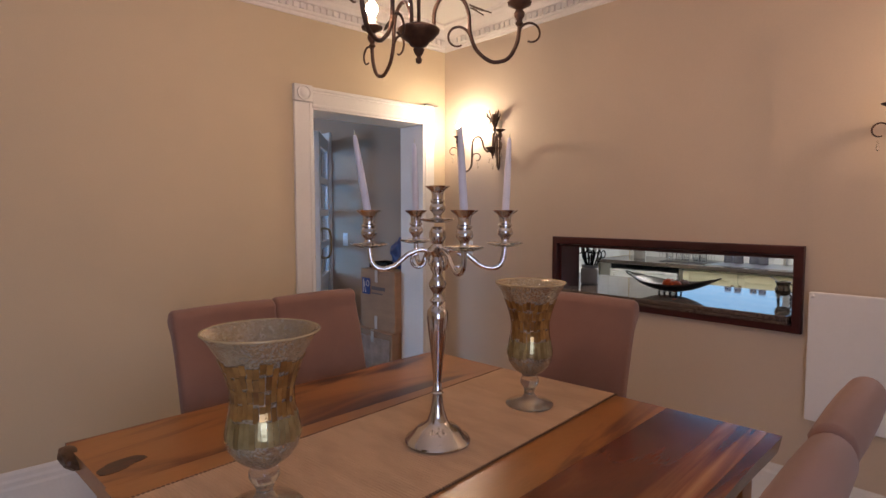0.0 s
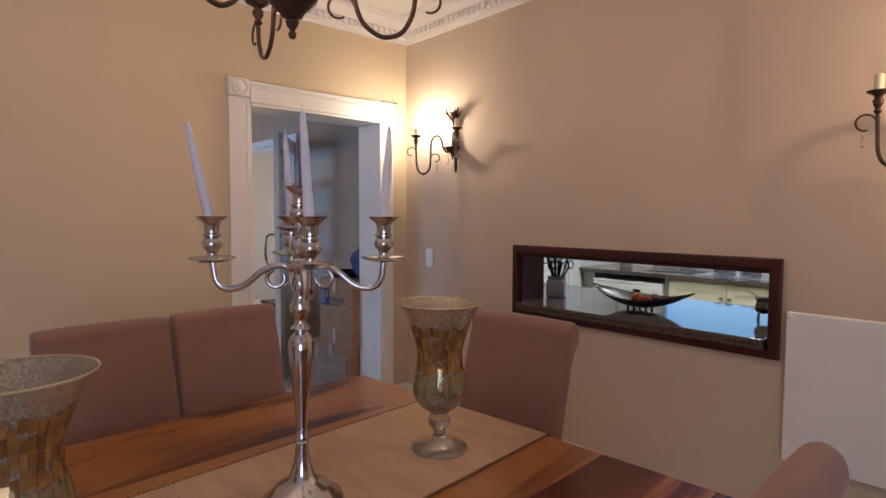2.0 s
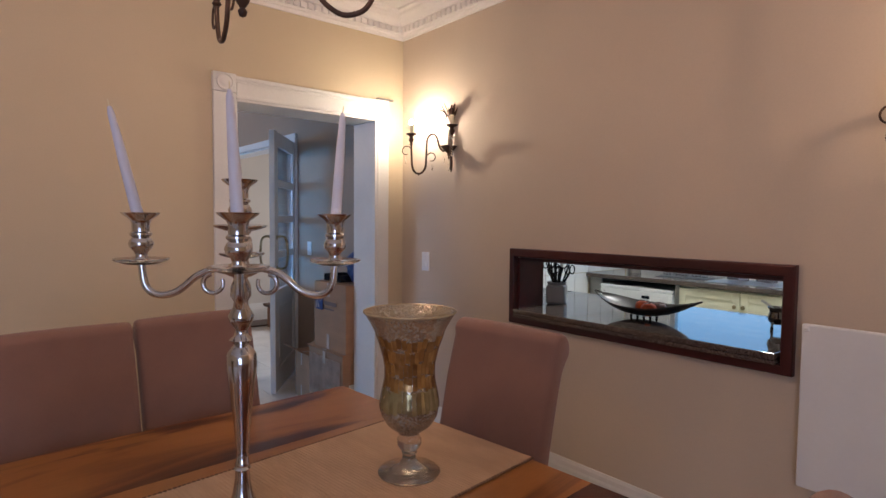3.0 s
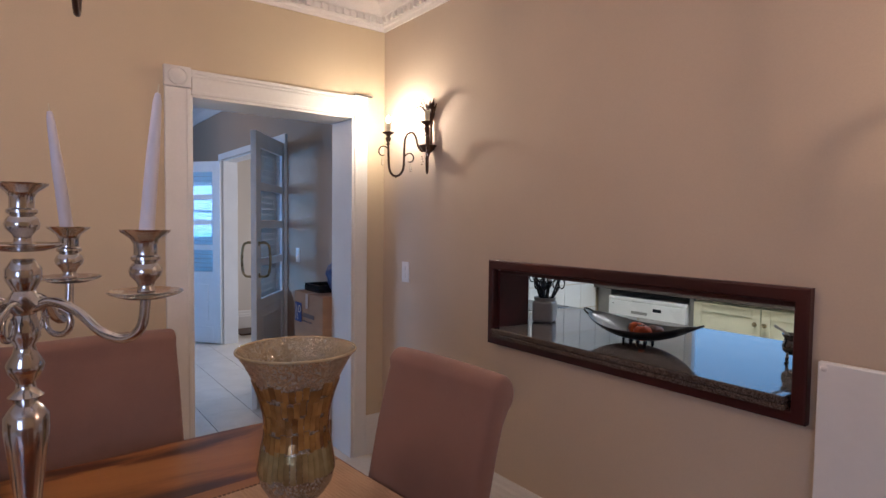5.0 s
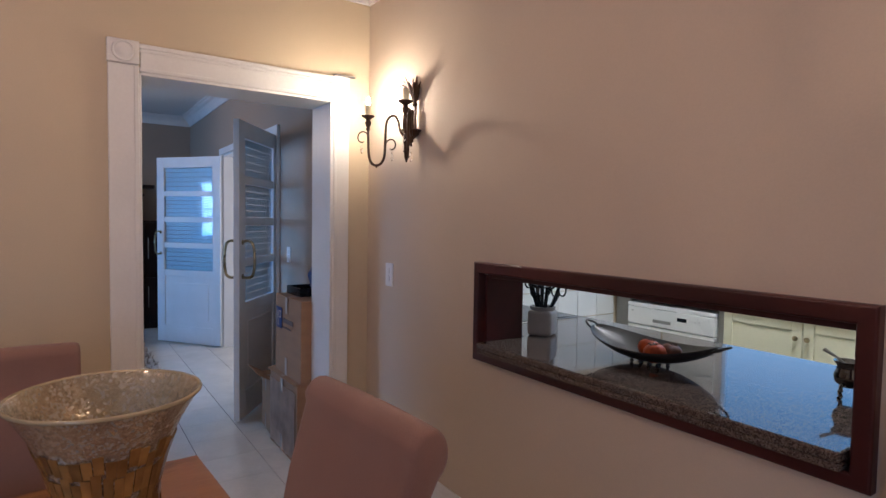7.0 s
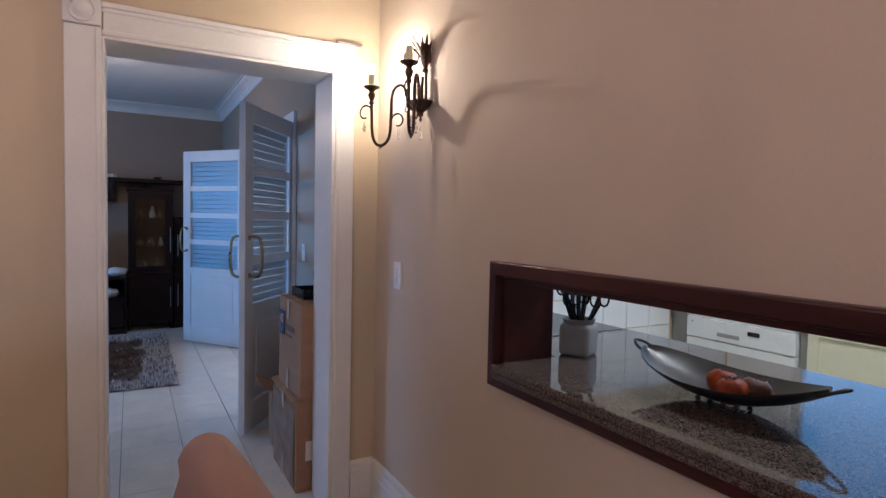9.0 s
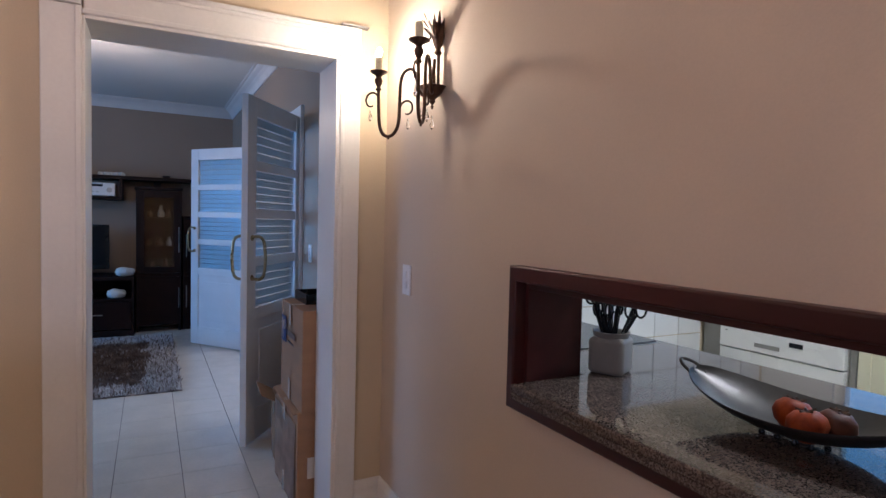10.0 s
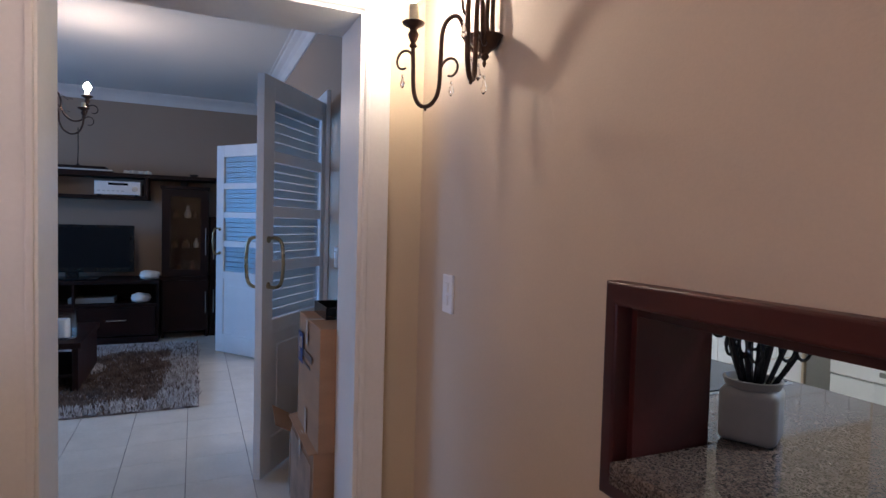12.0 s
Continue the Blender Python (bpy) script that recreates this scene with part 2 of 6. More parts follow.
# ---- mesh helpers ----
def part(name, bm, material, parent=None, label="", smooth=0.0):
    """Links a bmesh as one mesh object, under a thing or a part. smooth: degrees up to which edges are shaded round."""
    me = bpy.data.meshes.new(name)
    bmesh.ops.recalc_face_normals(bm, faces=bm.faces)
    bm.to_mesh(me)
    bm.free()
    me.materials.append(material)
    if smooth > 45:
        me.polygons.foreach_set("use_smooth", [True] * len(me.polygons))
        me.set_sharp_from_angle(angle=radians(smooth))
    ob = new(name, me)
    ob.parent = parent
    if label:
        ob["label"] = label
    return ob


def thing(name, label, category, m=None, group=""):
    ob = new(name)
    if m is not None:
        ob.matrix_basis = m
    return tagged(ob, label, category, group)


def box(bm, lo, hi, bevel=0.0, seg=2, m=None):
    """A box between two corners, edges rounded."""
    g = bmesh.ops.create_cube(bm, size=1.0)
    vs = g["verts"]
    c = [(a + b) / 2 for a, b in zip(lo, hi)]
    s = [abs(b - a) for a, b in zip(lo, hi)]
    for v in vs:
        v.co = Vector((c[0] + v.co.x * s[0], c[1] + v.co.y * s[1], c[2] + v.co.z * s[2]))
    if bevel:
        es = list({e for v in vs for e in v.link_edges})
        r = bmesh.ops.bevel(bm, geom=es, offset=bevel, segments=seg, affect="EDGES", profile=0.5)
        vs = list({v for f in r["faces"] for v in f.verts} | {v for v in vs if v.is_valid})
    if m is not None:
        bmesh.ops.transform(bm, matrix=m, verts=vs)
    return vs


def boxed(name, lo, hi, material, parent=None, bevel=0.002, label="", m=None):
    bm = bmesh.new()
    box(bm, lo, hi, bevel, 2, m)
    return part(name, bm, material, parent, label, 40)


def lathe(bm, prof, seg=32, c=(0, 0, 0), lobes=0, amp=0.0):
    """Turns a profile of (radius, height) round an upright axis."""
    rings = []
    for r, z in prof:
        ring = []
        for i in range(seg):
            a = 2 * math.pi * i / seg
            k = r * (1 + amp * math.cos(lobes * a)) if lobes else r
            ring.append(bm.verts.new((c[0] + k * math.cos(a), c[1] + k * math.sin(a), c[2] + z)))
        rings.append(ring)
    for a, b in zip(rings, rings[1:]):
        for i in range(seg):
            bm.faces.new((a[i], a[(i + 1) % seg], b[(i + 1) % seg], b[i]))
    for ring, r in ((rings[0], prof[0][0]), (rings[-1], prof[-1][0])):
        if r > 1e-5:
            bm.faces.new(ring)
    bmesh.ops.remove_doubles(bm, verts=[v for ring in (rings[0], rings[-1]) for v in ring], dist=1e-6)


def round_path(pts, n=6):
    """A smooth line through some corner points."""
    P = [Vector(p) for p in pts]
    out = []
    for i in range(len(P) - 1):
        a, b = P[i], P[i + 1]
        p0 = P[i - 1] if i else a * 2 - b
        p3 = P[i + 2] if i + 2 < len(P) else b * 2 - a
        for k in range(n):
            t = k / n
            out.append(0.5 * (2 * a + (b - p0) * t + (2 * p0 - 5 * a + 4 * b - p3) * t * t + (3 * a - p0 - 3 * b + p3) * t ** 3))
    return out + [P[-1]]


def tube(bm, pts, r, seg=8, r_end=None):
    """A rod of round section along a line of points."""
    P = [Vector(p) for p in pts]
    prev, rings = None, []
    for i, p in enumerate(P):
        t = (P[min(i + 1, len(P) - 1)] - P[max(i - 1, 0)]).normalized()
        if prev is None:
            prev = t.orthogonal().normalized()
        u = (prev - t * prev.dot(t)).normalized()
        v = t.cross(u)
        prev = u
        k = r if r_end is None else r + (r_end - r) * i / (len(P) - 1)
        rings.append([bm.verts.new(p + (u * math.cos(2 * math.pi * j / seg) + v * math.sin(2 * math.pi * j / seg)) * k) for j in range(seg)])
    for a, b in zip(rings, rings[1:]):
        for j in range(seg):
            bm.faces.new((a[j], a[(j + 1) % seg], b[(j + 1) % seg], b[j]))
    bm.faces.new(rings[0])
    bm.faces.new(rings[-1])


def extrude_profile(bm, prof, a, b):
    """A moulding: a closed profile of points in the plane across the line from a to b. prof gives (out, up); out is to the left of the way a to b."""
    a, b = Vector(a), Vector(b)
    d = (b - a).normalized()
    out = Vector((-d.y, d.x, 0))
    up = Vector((0, 0, 1))
    r0 = [bm.verts.new(a + out * o + up * z) for o, z in prof]
    r1 = [bm.verts.new(b + out * o + up * z) for o, z in prof]
    n = len(prof)
    for i in range(n):
        bm.faces.new((r0[i], r0[(i + 1) % n], r1[(i + 1) % n], r1[i]))
    bm.faces.new(r0)
    bm.faces.new(r1)


def setting(name, bm, material, label="", smooth=0.0):
    return tagged(part(name, bm, material, None, label, smooth), label, "", "", "structure")


def wall(name, axis, at, thick, span, height, holes, material, label, z0=0.0):
    """An upright wall along x or y with openings (lo, hi, bottom, top) cut through it. It lies from at to at + thick."""
    bm = bmesh.new()

    def slab(lo, hi, b, t):
        if hi - lo < 1e-4 or t - b < 1e-4:
            return
        if axis == "x":
            box(bm, (lo, min(at, at + thick), b), (hi, max(at, at + thick), t))
        else:
            box(bm, (min(at, at + thick), lo, b), (max(at, at + thick), hi, t))
    pos = span[0]
    for lo, hi, b, t in sorted(holes):
        slab(pos, lo, z0, height)
        slab(lo, hi, z0, b)
        slab(lo, hi, t, height)
        pos = hi
    slab(pos, span[1], z0, height)
    return setting(name, bm, material, label)


# ---- structure ----
CEIL, CEIL2 = 2.73, 2.79
XW, XB = -2.895, -3.13          # the two faces of the wall with the doorway
YW, YB = 2.935, 3.12            # the two faces of the wall with the hatch
YL = 2.985                      # the living room's wall with the double door
XF = -8.5                       # the living room's end wall
DOOR = (1.816, 2.715, 2.052)
HATCH = (-1.845, -0.522, 0.895, 1.225)

wall("wall_west", "y", XB, XW - XB, (-2.3, 5.65), 2.85, [(DOOR[0], DOOR[1], 0, DOOR[2])], M_WALL, "beige painted wall with a cased doorway")
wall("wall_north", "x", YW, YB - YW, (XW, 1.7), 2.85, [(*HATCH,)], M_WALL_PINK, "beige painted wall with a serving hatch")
wall("wall_south", "x", -2.3, -0.2, (XB, 1.9), 2.85, [], M_WALL, "beige painted dining room wall")
# the east wall's window opening is added, out of view
wall("wall_east", "y", 1.7, 0.2, (-2.3, 5.85), 2.85, [(-1.3, 0.1, 0.85, 2.15)], M_WALL, "beige painted wall with an unseen, added window opening")
wall("living_wall_north", "x", YL, 0.155, (XF, XB), 2.85, [(-6.55, -4.68, 0, 2.12)], M_WALL2, "stone painted living room wall with a double doorway")
wall("living_wall_west", "y", XF, -0.2, (-2.5, 5.0), 2.85, [], M_WALL2, "stone painted end wall behind the wall unit")
wall("living_wall_south", "x", -2.3, -0.2, (XF, XB), 2.85, [(-7.25, -5.05, 1.02, 2.2)], M_WALL2, "stone painted wall with a wide window")
wall("kitchen_wall_north", "x", 5.65, 0.2, (XB, 1.9), 2.85, [(-2.45, -0.3, 1.07, 2.30)], M_KITCHEN_WALL, "white kitchen wall with a window")
# this wall's opening is added, only to let the passage lamp in
wall("passage_wall_north", "x", 5.0, 0.15, (XF - 0.2, XB), 2.85, [(-5.95, -4.65, 0.85, 2.15)], M_PASSAGE, "cream passage wall with an unseen, added window opening")
wall("passage_wall_west", "y", -7.40, -0.15, (YL + 0.156, 4.999), 2.85, [], M_PASSAGE, "cream painted end wall of the passage")

bm = bmesh.new()
box(bm, (XB - 0.02, -2.5, CEIL), (1.9, YB, 2.95))
setting("ceiling", bm, M_CEIL, "white painted dining room ceiling")
bm = bmesh.new()
box(bm, (XF - 0.2, -2.5, CEIL2), (XB - 0.025, 5.15, 2.95))
setting("ceiling_living", bm, M_CEIL, "white painted living room ceiling")
bm = bmesh.new()
box(bm, (XB - 0.02, YB + 0.003, 2.60), (1.9, 5.85, 2.95))
setting("ceiling_kitchen", bm, M_CEIL, "white painted kitchen ceiling")


def cornice(name, lines, z, label):
    """Plaster cornice with a cove, a fillet and a row of dentil blocks."""
    bm = bmesh.new()
    prof = [(0, -0.14), (0.014, -0.14), (0.018, -0.122), (0.03, -0.118), (0.034, -0.108), (0.036, -0.072), (0.060, -0.070),
            (0.066, -0.058), (0.085, -0.040), (0.112, -0.026), (0.120, -0.014), (0.150, -0.012), (0.155, 0.0), (0, 0.0)]
    for a, b in lines:
        a, b = Vector((*a, z)), Vector((*b, z))
        extrude_profile(bm, prof, a, b)
        d = b - a
        out = Vector((-d.y, d.x, 0)).normalized()
        u = d.normalized()
        n = int(d.length / 0.045)
        for i in range(n):
            p = a + u * (0.045 * (i + 0.5))
            m = Matrix.Translation(p) @ Matrix((( u.x, out.x, 0, 0), (u.y, out.y, 0, 0), (0, 0, 1, 0), (0, 0, 0, 1)))
            box(bm, (-0.012, 0.030, -0.106), (0.012, 0.052, -0.074), m=m)
    setting(name, bm, M_PLASTER, label, 35)


cornice("trim_cornice", [((1.7, YW), (XW, YW)), ((XW, YW), (XW, -2.3)), ((XW, -2.3), (1.7, -2.3)), ((1.7, -2.3), (1.7, YW))], CEIL, "white plaster dentil cornice")


def plain_cornice(name, lines, z, label):
    bm = bmesh.new()
    prof = [(0, -0.12), (0.012, -0.12), (0.02, -0.10), (0.035, -0.07), (0.06, -0.042), (0.09, -0.024), (0.10, -0.012), (0.12, -0.010), (0.12, 0.0), (0, 0.0)]
    for a, b in lines:
        extrude_profile(bm, prof, (*a, z), (*b, z))
    setting(name, bm, M_PLASTER, label, 35)


plain_cornice("trim_cornice_living", [((XB, YL), (XF, YL)), ((XF, YL), (XF, -2.3)), ((XF, -2.3), (XB, -2.3)), ((XB, -2.3), (XB, YL))], CEIL2, "white cove cornice of the living room")

SKIRT = [(0, 0), (0.022, 0), (0.022, 0.160), (0.018, 0.172), (0.018, 0.192), (0.013, 0.204), (0.012, 0.224), (0.006, 0.238), (0, 0.238)]
for i, (a, b) in enumerate([((1.7, YW), (XW, YW)), ((XW, YW), (XW, DOOR[1] + 0.095)), ((XW, DOOR[0] - 0.125), (XW, -2.3)), ((XW, -2.3), (1.7, -2.3)), ((1.7, -2.3), (1.7, YW)),
                            ((XB, YL), (-4.44, YL)), ((-6.70, YL), (XF, YL)), ((XF, YL), (XF, -2.3))]):
    bm = bmesh.new()
    extrude_profile(bm, SKIRT, (*a, 0), (*b, 0))
    setting("baseboard", bm, M_TRIM, "white moulded skirting board")

# casing of the doorway: fluted left board, plain right board, head board, corner block and jamb lining
casing = thing("door_casing", "white painted timber casing round an open doorway", "door frame")
y0, y1, zt = DOOR
FX = -2.868
bm = bmesh.new()
box(bm, (XW, y0 - 0.122, 0), (FX - 0.004, y0 - 0.003, zt + 0.03), 0.004)
box(bm, (FX - 0.010, y0 - 0.024, 0), (FX, y0 - 0.003, zt + 0.03), 0.005)
part("left_board", bm, M_TRIM, casing, "", 40)
bm = bmesh.new()
box(bm, (XW, y1 + 0.003, 0), (FX - 0.004, y1 + 0.092, zt + 0.128), 0.003)
box(bm, (FX - 0.006, y1 + 0.006, 0), (FX, y1 + 0.022, zt + 0.01), 0.003)
part("right_board", bm, M_TRIM, casing, "", 40)
bm = bmesh.new()
box(bm, (XW, y0 + 0.003, zt + 0.002), (FX - 0.006, y1 + 0.003, zt + 0.124), 0.003)
box(bm, (FX - 0.010, y0 - 0.003, zt + 0.004), (FX, y1 + 0.003, zt + 0.022), 0.004)
box(bm, (FX - 0.010, y0 - 0.003, zt + 0.104), (FX + 0.002, y1 + 0.003, zt + 0.124), 0.004)
box(bm, (FX - 0.010, y0 - 0.003, zt + 0.088), (FX - 0.002, y1 + 0.003, zt + 0.099), 0.003)
part("head_board", bm, M_TRIM, casing, "", 40)
bm = bmesh.new()
box(bm, (XW, y0 - 0.125, zt + 0.032), (FX + 0.004, y0 - 0.002, zt + 0.132), 0.004)
block = part("corner_block", bm, M_TRIM, casing, "square block with a round rosette", 40)
bm = bmesh.new()
lathe(bm, [(0.046, 0.0), (0.046, 0.006), (0.043, 0.010), (0.039, 0.010), (0.036, 0.005), (0.030, 0.005), (0.022, 0.012), (0.010, 0.015), (0, 0.015)], 32)
bmesh.ops.transform(bm, matrix=pose(FX + 0.004, y0 - 0.063, zt + 0.082, 0, 90), verts=bm.verts)
part("rosette", bm, M_TRIM, block, "", 50)
bm = bmesh.new()
box(bm, (FX - 0.02, y1 + 0.004, zt + 0.1285), (FX + 0.010, y1 + 0.122, zt + 0.136), 0.002)
part("loose_strip", bm, M_GREY, casing, "loose grey strip on top of the casing", 40)
bm = bmesh.new()
box(bm, (XB + 0.01, y0 - 0.003, 0), (FX - 0.008, y0 + 0.006, zt), 0.002)
box(bm, (XB - 0.01, y1 - 0.012, 0), (FX - 0.008, y1 + 0.003, zt), 0.002)
box(bm, (XB - 0.01, y0 + 0.006, zt - 0.010), (FX - 0.008, y1 - 0.012, zt + 0.002), 0.002)
part("jamb_lining", bm, M_TRIM, casing, "", 40)

# serving hatch: mahogany frame with a deep lining
hatch = thing("hatch_frame", "dark red mahogany frame lining a serving hatch", "frame")
hx0, hx1, hz0, hz1 = -1.871, -0.506, 0.868, 1.263
HY = 2.902
wt_, wb_, wl_, wr_ = 0.043, 0.036, 0.032, 0.040
ix0, ix1, iz0, iz1 = hx0 + wl_, hx1 - wr_, hz0 + wb_, hz1 - wt_
for nm, outline in (("top_rail", ((hx0, hz1), (hx1, hz1), (ix1, iz1), (ix0, iz1))), ("bottom_rail", ((hx0, hz0), (ix0, iz0), (ix1, iz0), (hx1, hz0))),
                    ("left_stile", ((hx0, hz0), (hx0, hz1), (ix0, iz1), (ix0, iz0))), ("right_stile", ((hx1, hz0), (ix1, iz0), (ix1, iz1), (hx1, hz1)))):
    bm = bmesh.new()
    ring_f = [bm.verts.new((x, HY, z)) for x, z in outline]
    ring_b = [bm.verts.new((x, YW + 0.004, z)) for x, z in outline]
    bm.faces.new(ring_f)
    bm.faces.new(ring_b[::-1])
    for k in range(4):
        bm.faces.new((ring_f[k], ring_b[k], ring_b[(k + 1) % 4], ring_f[(k + 1) % 4]))
    long_edges = [e for e in bm.edges if all(abs(v.co.y - HY) < 1e-6 for v in e.verts) and e.calc_length() > 0.1]
    bmesh.ops.bevel(bm, geom=long_edges, offset=0.006, segments=3, affect="EDGES", profile=0.5)
    part(nm, bm, M_MAHOGANY, hatch, "", 40)
for nm, lo, hi in (
                   ("left_lining", (hx0 + 0.029, YW + 0.004, hz0 + 0.03), (hx0 + 0.045, YB + 0.01, hz1 - 0.05)), ("right_lining", (hx1 - 0.048, YW + 0.004, hz0 + 0.03), (hx1 - 0.028, YB + 0.01, hz1 - 0.05)),
                   ("top_lining", (hx0 + 0.045, YW + 0.004, hz1 - 0.062), (hx1 - 0.048, YB + 0.01, hz1 - 0.047))):
    boxed(nm, lo, hi, M_MAHOGANY, hatch, 0.001)

# light switches
def light_switch(m, label):
    s = thing("light_switch", label, "light switch", m)
    boxed("plate", (-0.036, -0.009, -0.06), (0.036, 0, 0.06), M_WHITE_PLASTIC, s, 0.003)
    boxed("rocker", (-0.012, -0.014, 0.005), (0.012, -0.008, 0.035), M_WHITE_PLASTIC, s, 0.002)
    boxed("rocker", (-0.012, -0.014, -0.035), (0.012, -0.008, -0.005), M_WHITE_PLASTIC, s, 0.002)
    return s


light_switch(pose(-2.632, YW, 1.145), "white plastic double light switch on the beige wall")
light_switch(pose(-4.36, YL, 1.15), "white plastic light switch beside the double door")

# white panel heater fixed to the wall
ht = thing("panel_heater", "flat white wall-mounted panel heater", "heater")
boxed("panel", (-0.478, 2.895, 0.492), (0.125, 2.915, 1.066), M_WHITE_PLASTIC, ht, 0.006)
boxed("bracket", (-0.40, 2.914, 0.95), (-0.36, YW, 1.0), M_WHITE_PLASTIC, ht)
boxed("bracket", (0.02, 2.914, 0.95), (0.06, YW, 1.0), M_WHITE_PLASTIC, ht)
for sx in (-0.462, 0.108):
    bm = bmesh.new()
    lathe(bm, [(0.009, 0), (0.009, 0.004), (0.005, 0.008), (0, 0.009)], 14)
    bmesh.ops.transform(bm, matrix=pose(sx, 2.896, 1.048, 90), verts=bm.verts)
    part("screw_cap", bm, M_WHITE_PLASTIC, ht, "", 40)


# ---- dining room ----
TZ = 0.735


def dining_table():
    t = thing("dining_table", "thick polished wooden dining table with banded grain", "table", pose(-0.982, 1.128, 0, 0, 0, 3.8))
    x0, x1, ya, yb = -0.752, 0.752, -0.766, 0.766
    cuts = [x0, -0.36, 0.03, 0.40, 0.715, x1]
    n = len(cuts) - 1
    for i in range(n):
        bm = bmesh.new()
        xa, xb = cuts[i], cuts[i + 1] - (0.0012 if i == n - 2 else 0.0004)
        box(bm, (xa, ya, TZ - 0.052), (xb, yb, TZ))
        bmesh.ops.subdivide_edges(bm, edges=[e for e in bm.edges if abs(e.verts[0].co.y - e.verts[1].co.y) > 1], cuts=24)
        for v in bm.verts:
            e = noise.noise(Vector((v.co.x * 2, v.co.y * 4, 3.1)))
            if i == 0 and abs(v.co.x - xa) < 0.01:
                v.co.x += 0.014 * e + (0.016 if v.co.z < TZ - 0.02 else 0)
            if i == n - 1 and abs(v.co.x - xb) < 0.01:
                v.co.x += 0.004 * e + (-0.010 if v.co.z < TZ - 0.02 else 0)
            if v.co.y < ya + 0.01:
                v.co.y += 0.012 * noise.noise(Vector((v.co.x * 9, 0, i)))
        part("plank", bm, M_TABLE if i < 3 else M_TABLE_RED, t, "", 30)
    bm = bmesh.new()
    bmesh.ops.create_icosphere(bm, subdivisions=4, radius=1.0)
    for v in bm.verts:
        k = 1 + 0.22 * noise.noise(v.co * 2.3) + 0.10 * noise.noise(v.co * 6)
        v.co = Vector((x0 + 0.060 + v.co.x * 0.085 * k, ya + 0.004 + v.co.y * 0.030 * k, TZ - 0.026 + v.co.z * 0.0285))
    part("bark_corner", bm, M_EDGE, t, "dark rough bark left on the corner", 60)
    bm = bmesh.new()
    ring = []
    for k in range(28):
        a = 2 * math.pi * k / 28
        r = 1 + 0.28 * noise.noise(Vector((math.cos(a) * 1.6, math.sin(a) * 1.6, 4.2)))
        ring.append(bm.verts.new((x0 + 0.275 + 0.034 * r * math.cos(a) - 0.016 * math.sin(a), ya + 0.052 + 0.068 * r * math.sin(a) * (1.25 if math.sin(a) > 0 else 0.72), TZ + 0.0008)))
    g = bmesh.ops.extrude_face_region(bm, geom=[bm.faces.new(ring)])
    for v in g["geom"]:
        if isinstance(v, bmesh.types.BMVert):
            v.co.z -= 0.006
    part("knot", bm, M_KNOT, t, "dark brown knot in the plank", 30)
    bm = bmesh.new()
    box(bm, (x0 + 0.10, ya + 0.10, TZ - 0.135), (x1 - 0.10, ya + 0.125, TZ - 0.053), 0.003)
    part("apron", bm, M_TABLE, t, "", 30)
    bm = bmesh.new()
    box(bm, (x0 + 0.10, yb - 0.125, TZ - 0.135), (x1 - 0.10, yb - 0.10, TZ - 0.053), 0.003)
    part("apron", bm, M_TABLE, t, "", 30)
    for sx in (x0 + 0.10, x1 - 0.125):
        bm = bmesh.new()
        box(bm, (sx, ya + 0.126, TZ - 0.135), (sx + 0.025, yb - 0.126, TZ - 0.053), 0.003)
        part("apron", bm, M_TABLE, t, "", 30)
    for sx in (x0 + 0.06, x1 - 0.16):
        for sy in (ya + 0.06, yb - 0.16):
            bm = bmesh.new()
            box(bm, (sx, sy, 0), (sx + 0.10, sy + 0.10, TZ - 0.053), 0.006)
            part("leg", bm, M_TABLE, t, "", 30)
    return t


dining_table()


def table_runner():
    r = thing("table_runner", "tan woven table runner with a dark beaded edge", "table runner")
    bm = bmesh.new()
    c = (-1.007, 1.131)
    L, W, nx, ny = 1.52, 0.52, 14, 300
    m = pose(c[0], c[1], TZ + 0.004, 0, 0, 6.0)
    grid = [[bm.verts.new(m @ Vector((W * (i / nx - 0.5), L * (j / ny - 0.5), 0.0013 * (j % 2) + 0.0010 * noise.noise(Vector((i * 0.5, j * 0.06, 0)))))) for i in range(nx + 1)] for j in range(ny + 1)]
    for j in range(ny):
        for i in range(nx):
            bm.faces.new((grid[j][i], grid[j][i + 1], grid[j + 1][i + 1], grid[j + 1][i]))
    g = bmesh.ops.extrude_face_region(bm, geom=bm.faces[:])
    for v in g["geom"]:
        if isinstance(v, bmesh.types.BMVert):
            v.co.z -= 0.0025
    part("cloth", bm, M_RUNNER, r)
    for s in (-1, 1):
        bm = bmesh.new()
        for k in range(130):
            y = -L / 2 + L * (k + 0.5) / 130
            box(bm, (s * W / 2 - 0.003, y - 0.0036, -0.0025), (s * W / 2 + 0.0035, y + 0.0036, 0.0022), m=m)
        part("beaded_edge", bm, M_RUNNER_EDGE, r, "dark beaded edge")


table_runner()


